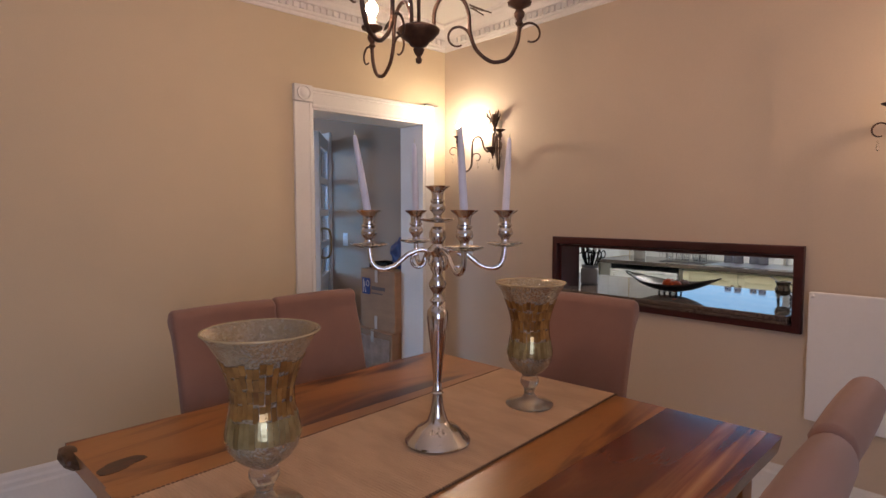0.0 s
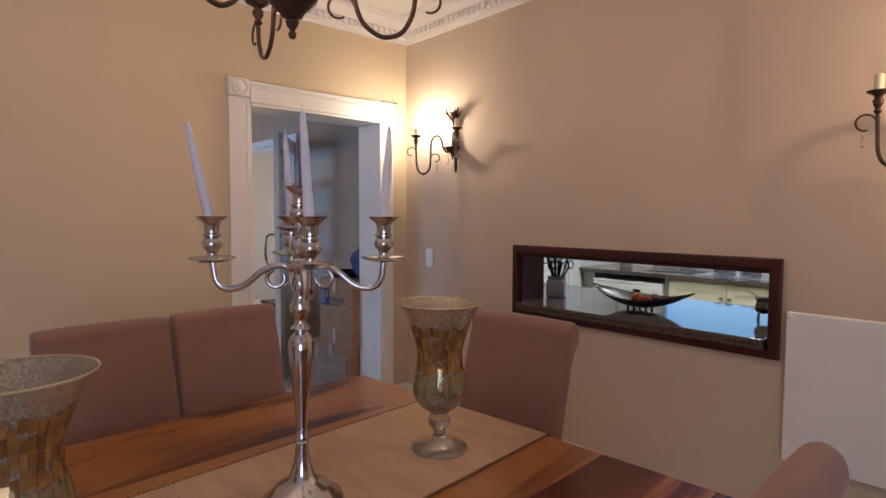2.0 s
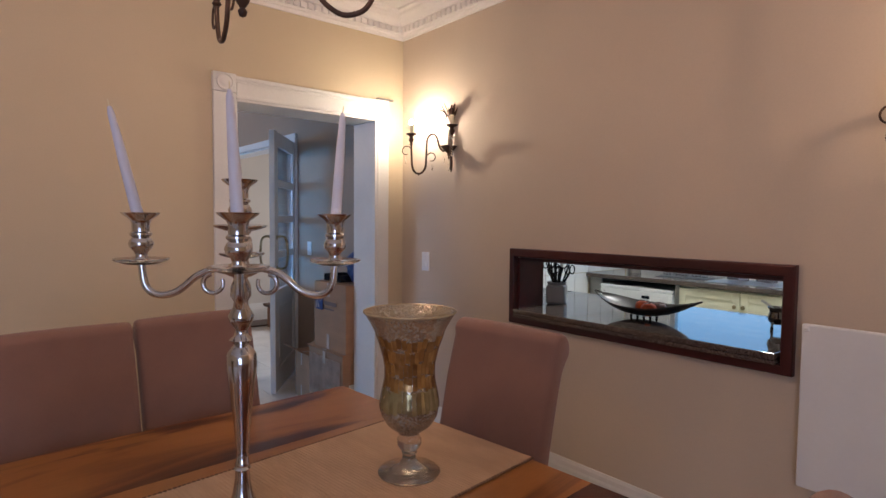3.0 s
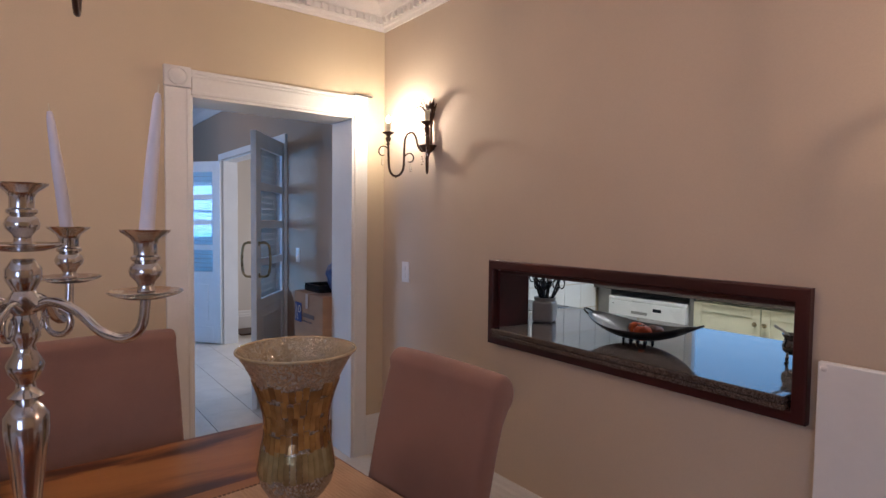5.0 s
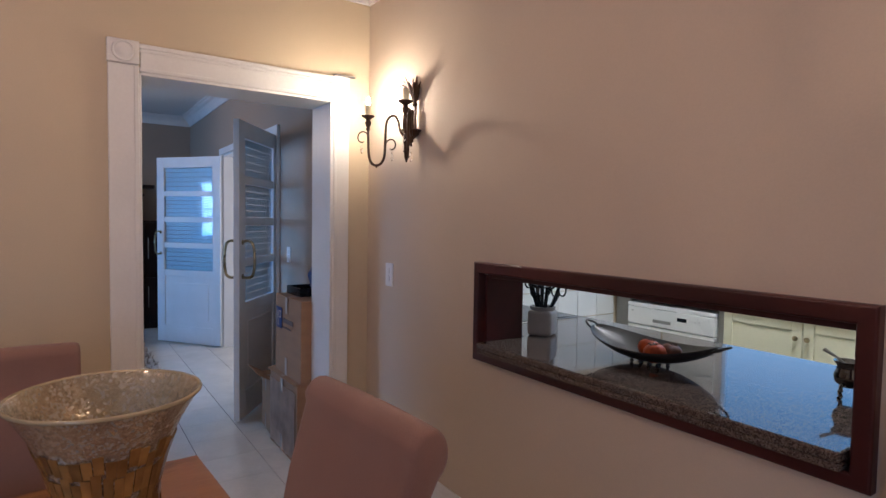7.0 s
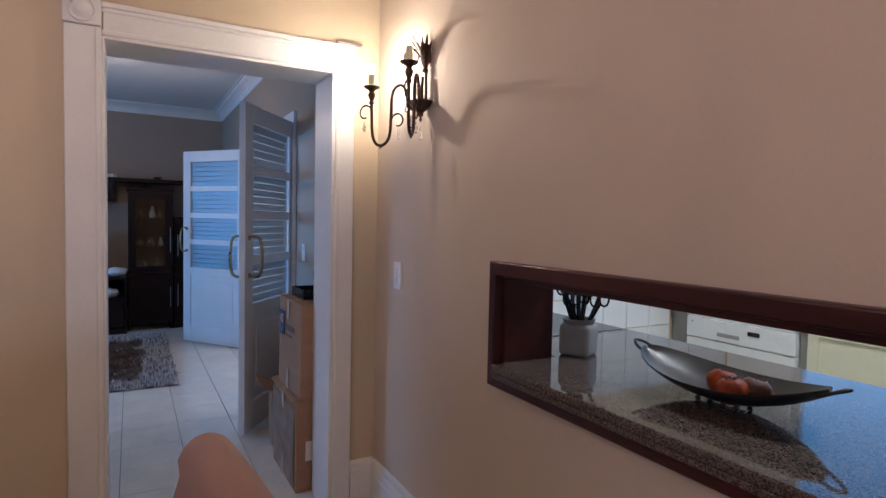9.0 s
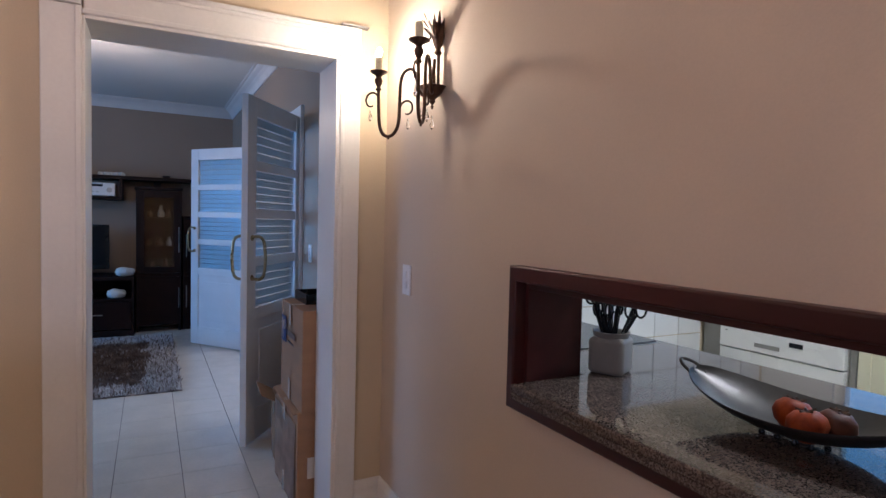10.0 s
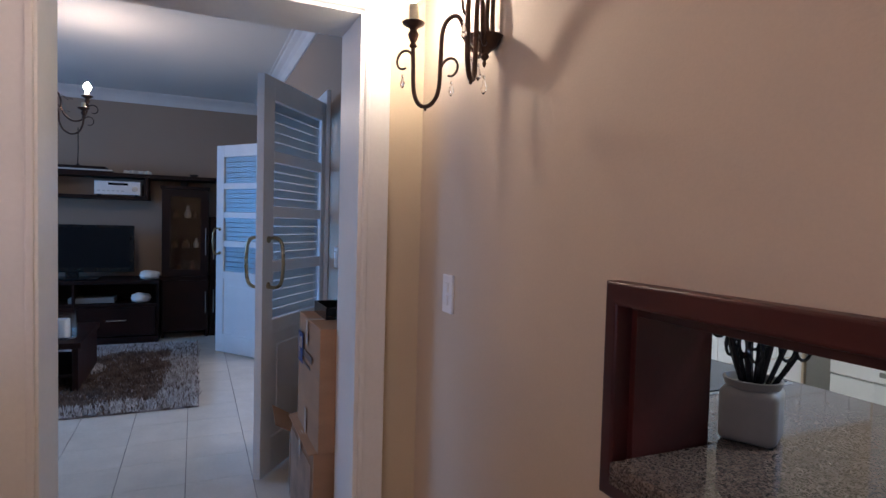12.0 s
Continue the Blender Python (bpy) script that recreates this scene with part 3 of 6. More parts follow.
def candelabra():
    cx, cy, z0 = -0.945, 1.129, TZ + 0.0065
    c = thing("candelabra", "tall polished nickel candelabra with five cups", "candelabra", pose(cx, cy, z0))
    bm = bmesh.new()
    lathe(bm, [(0.0, 0.0), (0.094, 0), (0.097, 0.006), (0.094, 0.012), (0.080, 0.020), (0.070, 0.034), (0.058, 0.044), (0.040, 0.052), (0.030, 0.066), (0.020, 0.095), (0.0155, 0.125), (0.014, 0.142)], 48)
    part("foot", bm, M_SILVER, c, "", 50)
    bm = bmesh.new()
    lathe(bm, [(0.014, 0.142), (0.018, 0.146), (0.014, 0.151), (0.0155, 0.156), (0.013, 0.160), (0.013, 0.185), (0.018, 0.25), (0.027, 0.33), (0.031, 0.365), (0.030, 0.388), (0.020, 0.402),
               (0.014, 0.408), (0.024, 0.418), (0.014, 0.428), (0.013, 0.440), (0.023, 0.455), (0.026, 0.468), (0.016, 0.486), (0.014, 0.498), (0.021, 0.510), (0.020, 0.53), (0.014, 0.545), (0.022, 0.556),
               (0.032, 0.562), (0.022, 0.570), (0.015, 0.582), (0.024, 0.600), (0.024, 0.616), (0.014, 0.632)], 32)
    part("stem", bm, M_SILVER, c, "", 50)

    def cup(z, x, y, low):
        bm = bmesh.new()
        lathe(bm, [(0.011, low), (0.014, low + 0.005), (0.011, low + 0.012), (0.013, low + 0.019), (0.0215, low + 0.028), (0.0235, low + 0.036), (0.020, low + 0.044), (0.0155, low + 0.049), (0.0205, low + 0.053), (0.0205, low + 0.057),
                   (0.0165, low + 0.060), (0.0165, low + 0.076), (0.020, low + 0.084), (0.034, low + 0.0945), (0.036, low + 0.098), (0.030, low + 0.098), (0.014, low + 0.090), (0.012, low + 0.070), (0, low + 0.070)], 28, (x, y, 0))
        k = part("candle_cup", bm, M_SILVER, c, "", 50)
        bm = bmesh.new()
        lathe(bm, [(0.010, low - 0.008), (0.030, low - 0.006), (0.050, low + 0.001), (0.053, low + 0.004), (0.050, low + 0.006), (0.030, low + 0.001), (0.010, low)], 32, (x, y, 0))
        part("drip_pan", bm, M_CLEAR if low < 0.6 else M_SILVER, k, "clear glass drip pan", 50)
    cup(0, 0, 0, 0.650)
    for a in (-21, 50, 159, 236):
        u = Vector((math.cos(radians(a)), math.sin(radians(a)), 0))
        bm = bmesh.new()
        pts = [u * 0.016 + Vector((0, 0, 0.555)), u * 0.045 + Vector((0, 0, 0.566)), u * 0.085 + Vector((0, 0, 0.552)), u * 0.125 + Vector((0, 0, 0.520)), u * 0.162 + Vector((0, 0, 0.512)),
               u * 0.187 + Vector((0, 0, 0.530)), u * 0.195 + Vector((0, 0, 0.575))]
        tube(bm, round_path(pts, 6), 0.0075, 10)
        scroll = [u * (0.055 + 0.020 * math.cos(k)) + Vector((0, 0, 0.535 + 0.020 * math.sin(k))) for k in np.linspace(1.4, -3.6, 16)]
        tube(bm, scroll, 0.0055, 8, 0.004)
        part("arm", bm, M_SILVER, c, "", 50)
        cup(0, u.x * 0.195, u.y * 0.195, 0.581)
    leans = {-21: (-1.5, -2.5), 50: (-1, 5), 159: (6, -6.5), 236: (3, -13)}
    for a, (lx, ly) in leans.items():
        x, y = cx + 0.195 * math.cos(radians(a)), cy + 0.195 * math.sin(radians(a))
        cd = thing("taper_candle", "tall lilac white taper candle leaning in its cup" if abs(ly) > 8 else "tall lilac white taper candle", "candle", pose(x, y, z0 + 0.652, -ly, lx, 0), "candles of the candelabra")
        bm = bmesh.new()
        lathe(bm, [(0, 0), (0.0105, 0.0), (0.011, 0.02), (0.0095, 0.14), (0.0065, 0.222), (0.004, 0.236), (0, 0.238)], 20)
        part("wax", bm, M_CANDLE, cd, "", 50)
        bm = bmesh.new()
        tube(bm, [(0, 0, 0.236), (0.0008, 0, 0.244), (0.002, 0, 0.250)], 0.0011, 6)
        part("wick", bm, M_CREAM, cd)


candelabra()


def vase_radius(z):
    P = [(0.112, 0.044), (0.125, 0.062), (0.150, 0.079), (0.178, 0.083), (0.21, 0.077), (0.245, 0.069), (0.28, 0.069), (0.32, 0.080), (0.36, 0.096), (0.39, 0.114), (0.412, 0.130)]
    return float(np.interp(z, [p[0] for p in P], [p[1] for p in P]))


def mosaic_vase(m, label):
    v = thing("mosaic_vase", label, "vase", m, "vases on the runner")
    bm = bmesh.new()
    lathe(bm, [(0, 0), (0.086, 0), (0.088, 0.004), (0.084, 0.008), (0.06, 0.013), (0.03, 0.022), (0.020, 0.036), (0.018, 0.048)], 40)
    part("foot", bm, M_VASE_CLEAR, v, "clear glass foot", 60)
    bm = bmesh.new()
    lathe(bm, [(0.018, 0.048), (0.022, 0.053), (0.018, 0.057), (0.030, 0.066), (0.035, 0.078), (0.034, 0.088), (0.028, 0.098), (0.030, 0.104), (0.044, 0.112)], 32)
    part("knop", bm, M_VASE_CLEAR, v, "clear amber glass knop", 60)
    zs = np.linspace(0.112, 0.408, 34)
    bm = bmesh.new()
    rings_out = [(vase_radius(z), float(z)) for z in zs]
    lathe(bm, rings_out + [(0.1290, 0.411), (0.1265, 0.412)] + [(vase_radius(z) - 0.005, float(z)) for z in zs[::-1]] + [(0, 0.116)], 56)
    part("bowl", bm, M_VASE_GLASS, v, "silver crackle glass", 60)
    bm = bmesh.new()
    lathe(bm, [(vase_radius(z) - 0.0062, float(z)) for z in zs[8:28]] + [(vase_radius(z) - 0.0075, float(z)) for z in zs[27:7:-1]], 56)
    part("lining", bm, M_VASE_IN, v, "pale gold inner glass", 60)
    bm = bmesh.new()
    tube(bm, [Vector((0.1280 * math.cos(a), 0.1280 * math.sin(a), 0.4105)) for a in np.linspace(0, 2 * math.pi, 57)], 0.0028, 8)
    part("rim", bm, M_VASE_RIM, v, "amber glass rim", 60)
    rnd = random.Random(8)
    rows = [(0.352, 0.326, 40, 0), (0.325, 0.292, 38, 0), (0.291, 0.260, 36, 0), (0.259, 0.226, 36, 0), (0.225, 0.172, 40, 1)]
    for zt_, zb_, n, pale in rows:
        for i in range(n):
            a0 = 2 * math.pi * (i + rnd.uniform(-0.06, 0.06)) / n
            a1 = a0 + 2 * math.pi * 0.92 / n
            dz = rnd.uniform(-0.007, 0.007)
            bm = bmesh.new()
            k = 4 if pale else 2
            L = []
            for q in range(k + 1):
                z = zb_ + dz + (zt_ - zb_ - 0.001) * q / k
                L.append([[bm.verts.new(((vase_radius(z) + o) * math.cos(a), (vase_radius(z) + o) * math.sin(a), z)) for a in (a0, (a0 + a1) / 2, a1)] for o in (0.0, 0.0022)])
            for A, B in zip(L, L[1:]):
                for q in range(2):
                    bm.faces.new((A[1][q], A[1][q + 1], B[1][q + 1], B[1][q]))
                bm.faces.new((A[0][0], A[1][0], B[1][0], B[0][0]))
                bm.faces.new((A[1][2], A[0][2], B[0][2], B[1][2]))
            for R in (L[0], L[-1]):
                for q in range(2):
                    bm.faces.new((R[0][q], R[0][q + 1], R[1][q + 1], R[1][q]))
            part("mosaic_piece", bm, M_MOSAIC_PALE if pale else M_MOSAIC, v)
    return v


v1 = mosaic_vase(pose(-0.93, 0.588, TZ + 0.0065), "footed crackle glass vase with gold mosaic")
v2 = copy_thing(v1, pose(-0.968, 1.580, TZ + 0.0065, 0, 0, 40))
v2.scale = (0.940, 0.940, 1.048)


def dining_chair(m, label):
    """Fully upholstered chair with a scrolled back; it faces local +y, the back's top edge rolls towards -y."""
    c = thing("dining_chair", label, "chair", m, "chairs round the table")
    W = 0.425
    bm = bmesh.new()
    box(bm, (-W / 2, -0.20, 0.33), (W / 2, 0.27, 0.475), 0.03, 4)
    part("seat", bm, M_FABRIC, c, "", 60)
    # the back: a closed section swept across the width, with soft side edges
    front = [(-0.100, 0.40), (-0.135, 0.55), (-0.178, 0.72), (-0.208, 0.86), (-0.234, 0.95), (-0.246, 0.99)]
    rc = (-0.282, 0.995)
    roll = [(rc[0] + 0.041 * math.cos(a), rc[1] + 0.047 * math.sin(a)) for a in np.linspace(0.35, 4.2, 14)]
    back = [(-0.285, 0.925), (-0.266, 0.86), (-0.232, 0.72), (-0.200, 0.55), (-0.175, 0.40)]
    sec = front + roll + back
    bm = bmesh.new()
    rings = []
    for x, k in ((-W / 2, 0.013), (-W / 2 + 0.003, 0.006), (-W / 2 + 0.009, 0.0018), (-W / 2 + 0.018, 0.0), (-W / 6, -0.003), (W / 6, -0.003), (W / 2 - 0.018, 0.0), (W / 2 - 0.009, 0.0018), (W / 2 - 0.003, 0.006), (W / 2, 0.013)):
        ring = []
        n = len(sec)
        for i, (y, z) in enumerate(sec):
            a, b = Vector(sec[i - 1]), Vector(sec[(i + 1) % n])
            t = (b - a).normalized()
            nrm = Vector((-t.y, t.x))
            ring.append(bm.verts.new((x, y + nrm.x * k, z + nrm.y * k)))
        rings.append(ring)
    for A, B in zip(rings, rings[1:]):
        for i in range(len(sec)):
            bm.faces.new((A[i], A[(i + 1) % len(sec)], B[(i + 1) % len(sec)], B[i]))
    bm.faces.new(rings[0])
    bm.faces.new(rings[-1])
    part("backrest", bm, M_FABRIC, c, "", 70)
    for sx in (-1, 1):
        for sy in (-0.17, 0.235):
            bm = bmesh.new()
            box(bm, (sx * (W / 2 - 0.03) - 0.02, sy - 0.02, 0), (sx * (W / 2 - 0.03) + 0.02, sy + 0.02, 0.335), 0.004)
            part("leg", bm, M_ESPRESSO, c)
    return c


CH = "brown fabric dining chair with a scrolled back"
ch = dining_chair(pose(-1.722, 0.935, 0, 0, 0, -86), CH + " beside the wall")
copy_thing(ch, pose(-1.778, 1.375, 0, 0, 0, -86))
end_chair = copy_thing(ch, pose(-1.006, 1.734, 0, 0, 0, 184.5))
end_chair.scale = (0.985, 1.0, 1.035)
end_chair["label"] = "brown fabric chair with a scrolled back at the table end"
copy_thing(ch, pose(-0.288, 1.400, 0, 0, 0, 94))["label"] = CH + " near the heater"
copy_thing(ch, pose(-0.250, 0.950, 0, 0, 0, 94))["label"] = CH + " near the heater"


def crystal(parent, p, s=1.0):
    """A cut drop on a short wire."""
    bm = bmesh.new()
    tube(bm, [(p[0], p[1], p[2]), (p[0], p[1], p[2] - 0.022 * s)], 0.0007, 5)
    tube(bm, [(p[0], p[1], p[2] - 0.016 * s), (p[0], p[1], p[2] - 0.022 * s)], 0.003 * s, 6)
    lathe(bm, [(0.0008, -0.055 * s), (0.006 * s, -0.048 * s), (0.0075 * s, -0.041 * s), (0.0035 * s, -0.027 * s), (0.001, -0.022 * s)], 6, p)
    part("crystal_drop", bm, M_CRYSTAL, parent, "clear crystal drop")


def spiral(c, u, r0, r1, a0, a1, n=18):
    """A flat scroll in the upright plane of u."""
    out = []
    for k in range(n):
        f = k / (n - 1)
        a, r = a0 + (a1 - a0) * f, r0 + (r1 - r0) * f
        out.append(Vector(c) + u * (r * math.cos(a)) + Vector((0, 0, r * math.sin(a))))
    return out


def leaf(bm, base, tip, width, bend):
    """A pointed curved leaf with thickness."""
    base, tip = Vector(base), Vector(tip)
    d = tip - base
    side = d.cross(Vector((0, 0, 1)))
    side = (side if side.length > 1e-6 else Vector((1, 0, 0))).normalized()
    nrm = side.cross(d).normalized()
    rows = []
    for k in range(6):
        f = k / 5
        p = base + d * f + nrm * (bend * math.sin(math.pi * f * 0.5) * f)
        w = width * math.sin(math.pi * min(0.97, 0.18 + 0.8 * f)) * 0.5
        rows.append([bm.verts.new(p - side * w), bm.verts.new(p + nrm * 0.003), bm.verts.new(p + side * w), bm.verts.new(p - nrm * 0.0015)])
    for A, B in zip(rows, rows[1:]):
        for i in range(4):
            bm.faces.new((A[i], A[(i + 1) % 4], B[(i + 1) % 4], B[i]))
    bm.faces.new(rows[0])
    bm.faces.new(rows[-1])


def bulb(parent, p, lit, h=0.040, r=0.013, glowing=None):
    bm = bmesh.new()
    lathe(bm, [(0, 0), (0.006, 0), (r * 0.75, h * 0.2), (r, h * 0.42), (r * 0.8, h * 0.65), (r * 0.35, h * 0.88), (0, h)], 16, p)
    part("bulb", bm, (glowing or M_BULB_ON) if lit else M_BULB_OFF, parent, "glowing bulb" if lit else "unlit bulb", 60)


def wall_sconce(m, lit, label, glass, glass_size):
    """Two-armed iron wall light with leaves and crystals; local y points into the room."""
    s = thing("wall_sconce", label, "wall light", m, "wall lights")
    bm = bmesh.new()
    lathe(bm, [(0, -0.062), (0.003, -0.058), (0.006, -0.050), (0.003, -0.044), (0.012, -0.034), (0.010, -0.026), (0.018, -0.018), (0.034, -0.004), (0.046, 0.012), (0.050, 0.018), (0.044, 0.020), (0, 0.018)], 24, (0, 0.036, 0))
    for v in bm.verts:
        v.co.y = max(v.co.y, 0.001)
    part("backplate_cup", bm, M_IRON, s, "", 50)
    bm = bmesh.new()
    tube(bm, round_path([(0, 0.014, 0.01), (0, 0.016, 0.09), (0, 0.014, 0.17)], 4), 0.0065, 8)
    tube(bm, round_path([(0.0, 0.030, 0.01), (0.0, 0.034, 0.06), (0.0, 0.030, 0.115)], 4), 0.010, 8, 0.006)
    part("stem", bm, M_IRON, s, "", 50)
    bm = bmesh.new()
    lathe(bm, [(0.006, 0.13), (0.014, 0.137), (0.008, 0.150), (0.016, 0.168), (0.022, 0.195), (0.020, 0.222), (0.010, 0.243), (0, 0.247)], 14, (0, 0.018, 0), 5, 0.12)
    for a in range(9):
        an = radians(8 + a * 20.5)
        leaf(bm, (0.012 * math.cos(an), 0.018 + 0.010 * math.sin(an), 0.17 + 0.006 * (a % 2)), (0.052 * math.cos(an), 0.022 + 0.034 * math.sin(an), 0.258 + 0.014 * math.sin(a * 2.1)), 0.017, -0.02)
    part("leaf_finial", bm, M_IRON, s, "dark leaf finial", 50)
    for side, on in ((-1, lit[0]), (1, lit[1])):
        u = Vector((side * (0.865 if side > 0 else 0.79), 0.50 if side > 0 else 0.61, 0)).normalized()
        o = Vector((0, 0.030, 0))
        P = lambda r, z: o + u * r + Vector((0, 0, z))
        bm = bmesh.new()
        tube(bm, round_path([P(0.018, 0.012), P(0.040, -0.010), P(0.066, 0.020), P(0.078, 0.065), P(0.098, 0.092), P(0.128, 0.088), P(0.146, 0.055), P(0.150, -0.02), P(0.154, -0.095), P(0.172, -0.130),
                             P(0.200, -0.141), P(0.228, -0.128), P(0.244, -0.090), P(0.248, -0.02), P(0.250, 0.036)], 6), 0.0064, 8)
        arm = part("arm", bm, M_IRON, s, "", 50)
        bm = bmesh.new()
        sp = spiral(P(0.283, -0.002), u, 0.034, 0.021, math.pi * 0.98, -math.pi * 0.62)
        sp = [P(0.249, -0.035)] + sp
        tube(bm, sp, 0.0042, 6, 0.003)
        part("scroll", bm, M_IRON, arm)
        e1 = min(sp[4:], key=lambda q: q.z)
        bm = bmesh.new()
        sp2 = [P(0.152, -0.085)] + spiral(P(0.116, -0.047), u, 0.033, 0.019, 0.0, math.pi * 1.62)
        tube(bm, sp2, 0.0042, 6, 0.003)
        part("scroll", bm, M_IRON, arm)
        e2 = min(sp2[4:], key=lambda q: q.z)
        bm = bmesh.new()
        cx = P(0.250, 0)
        lathe(bm, [(0.006, 0.030), (0.012, 0.036), (0.007, 0.046), (0.013, 0.058), (0.016, 0.070), (0.010, 0.081), (0.013, 0.088), (0.031, 0.098), (0.033, 0.103), (0.012, 0.1015), (0, 0.1015)], 20, (cx.x, cx.y, 0))
        part("drip_cup", bm, M_IRON, arm, "", 50)
        bm = bmesh.new()
        lathe(bm, [(0, 0.1015), (0.0135, 0.1015), (0.0135, 0.152), (0.011, 0.156), (0, 0.156)], 18, (cx.x, cx.y, 0))
        part("candle_sleeve", bm, M_CREAM, arm, "cream candle sleeve", 50)
        if on:
            bulb(arm, (cx.x, cx.y, 0.157), on, *glass_size, glass)
        crystal(s, (e1.x, e1.y, e1.z))
        crystal(s, (e2.x, e2.y, e2.z))
        low = P(0.200, -0.148)
        bm = bmesh.new()
        lathe(bm, [(0, -0.006), (0.004, -0.003), (0.004, 0.002), (0, 0.004)], 8, tuple(low))
        part("bead", bm, M_IRON, arm)
    crystal(s, (0, 0.075, -0.02), 1.25)
    crystal(s, (0, 0.036, -0.062), 1.25)
    for side in (-1, 1):
        bm = bmesh.new()
        u = Vector((side * 0.8, 0.6, 0)).normalized()
        tube(bm, spiral(Vector((0, 0.02, 0.200)) + u * 0.066, u, 0.038, 0.022, math.pi * 1.2, -math.pi * 0.5), 0.0032, 6, 0.002)
        part("tendril", bm, M_IRON, s)
    return s


wall_sconce(pose(-2.374, YW, 1.833, 0, 0, 180), (False, True), "dark iron two-armed wall light with one bulb lit", M_BULB_SCONCE, (0.036, 0.009))
wall_sconce(pose(0.014, YW, 1.727, 0, 0, 180), (True, False), "dark iron two-armed wall light with crystal drops", M_BULB_DIM, (0.060, 0.021))


def chandelier(m, rod, angles, lit, label, drops=(0, 0, 0, 0), globe=(0.055, 0.018), glowing=None):
    """Iron chandelier with a turned bowl, scrolled arms and candle cups; the origin is the tip under the bowl."""
    c = thing("chandelier", label, "chandelier", m)
    bm = bmesh.new()
    lathe(bm, [(0, 0), (0.008, 0.004), (0.011, 0.014), (0.006, 0.022), (0.014, 0.034), (0.018, 0.045), (0.012, 0.050), (0.026, 0.056), (0.034, 0.068), (0.046, 0.076), (0.058, 0.090), (0.064, 0.096), (0.066, 0.104), (0.060, 0.110), (0.03, 0.114), (0, 0.114)], 36)
    part("bowl", bm, M_IRON, c, "dark turned bowl with a pointed finial", 50)
    bm = bmesh.new()
    tube(bm, [(0, 0, 0.11), (0, 0, rod)], 0.006, 10)
    part("rod", bm, M_IRON, c)
    bm = bmesh.new()
    lathe(bm, [(0.008, rod - 0.06), (0.03, rod - 0.05), (0.055, rod - 0.02), (0.06, rod), (0, rod)], 28)
    part("ceiling_rose", bm, M_IRON, c, "", 50)
    bm = bmesh.new()
    lathe(bm, [(0.007, 0.26), (0.018, 0.275), (0.028, 0.31), (0.018, 0.35), (0.010, 0.38), (0.016, 0.40), (0.007, 0.42)], 20)
    part("knop", bm, M_IRON, c, "", 50)
    for a, on, dz in zip(angles, lit, drops):
        u = Vector((math.cos(radians(a)), math.sin(radians(a)), 0))
        P = lambda r, z: u * r + Vector((0, 0, z - dz))
        bm = bmesh.new()
        tube(bm, round_path([P(0.046, 0.108), P(0.050, 0.165), P(0.072, 0.205), P(0.106, 0.216), P(0.140, 0.196), P(0.156, 0.155), P(0.160, 0.100), P(0.180, 0.048), P(0.218, 0.016), P(0.248, 0.011),
                             P(0.283, 0.025), P(0.307, 0.066), P(0.315, 0.105), P(0.316, 0.135)], 6), 0.0065, 8)
        arm = part("arm", bm, M_IRON, c, "", 50)
        bm = bmesh.new()
        tube(bm, [P(0.166, 0.075)] + spiral(P(0.122, 0.082), u, 0.038, 0.024, 0.35, math.pi * 1.66), 0.0045, 6, 0.003)
        part("scroll", bm, M_IRON, arm)
        bm = bmesh.new()
        tube(bm, [P(0.312, 0.075)] + spiral(P(0.352, 0.100), u, 0.038, 0.024, math.pi * 0.98, -math.pi * 0.62), 0.0045, 6, 0.003)
        part("scroll", bm, M_IRON, arm)
        bm = bmesh.new()
        leaf(bm, P(0.158, 0.185), P(0.222, 0.150), 0.022, 0.012)
        leaf(bm, P(0.160, 0.175), P(0.205, 0.165), 0.015, -0.012)
        part("leaf", bm, M_IRON, arm, "curled iron leaf")
        bm = bmesh.new()
        cx = u * 0.316
        lathe(bm, [(0.006, 0.122), (0.013, 0.130), (0.008, 0.140), (0.016, 0.153), (0.017, 0.163), (0.010, 0.173), (0.018, 0.179), (0.036, 0.188), (0.038, 0.196), (0.029, 0.200), (0, 0.199)], 24, (cx.x, cx.y, -dz))
        part("drip_cup", bm, M_IRON, arm, "", 50)
        bm = bmesh.new()
        lathe(bm, [(0, 0.199), (0.0135, 0.199), (0.0135, 0.228), (0.011, 0.232), (0, 0.232)], 18, (cx.x, cx.y, -dz))
        part("candle_sleeve", bm, M_CREAM, arm, "cream candle sleeve", 50)
        if on or not dz:
            bulb(arm, (cx.x, cx.y, 0.233 - dz), on, *globe, glowing)
    return c


chandelier(pose(-1.112, 1.20, 1.875), CEIL - 1.875, (52, 172, 292), (False, True, True), "dark iron three-armed chandelier with lit bulbs", globe=(0.060, 0.022))


# ---- kitchen ----
GZ = 0.945
wt = thing("granite_worktop", "brown speckled polished granite worktop running through the hatch", "worktop")
def slab_outline(bm, pts, z0, z1, bevel):
    """A flat slab of any outline, its edges rounded."""
    f = bm.faces.new([bm.verts.new((x, y, z0)) for x, y in pts])
    g = bmesh.ops.extrude_face_region(bm, geom=[f])
    for v in g["geom"]:
        if isinstance(v, bmesh.types.BMVert):
            v.co.z = z1
    bmesh.ops.bevel(bm, geom=bm.edges[:], offset=bevel, segments=3, affect="EDGES", profile=0.5)


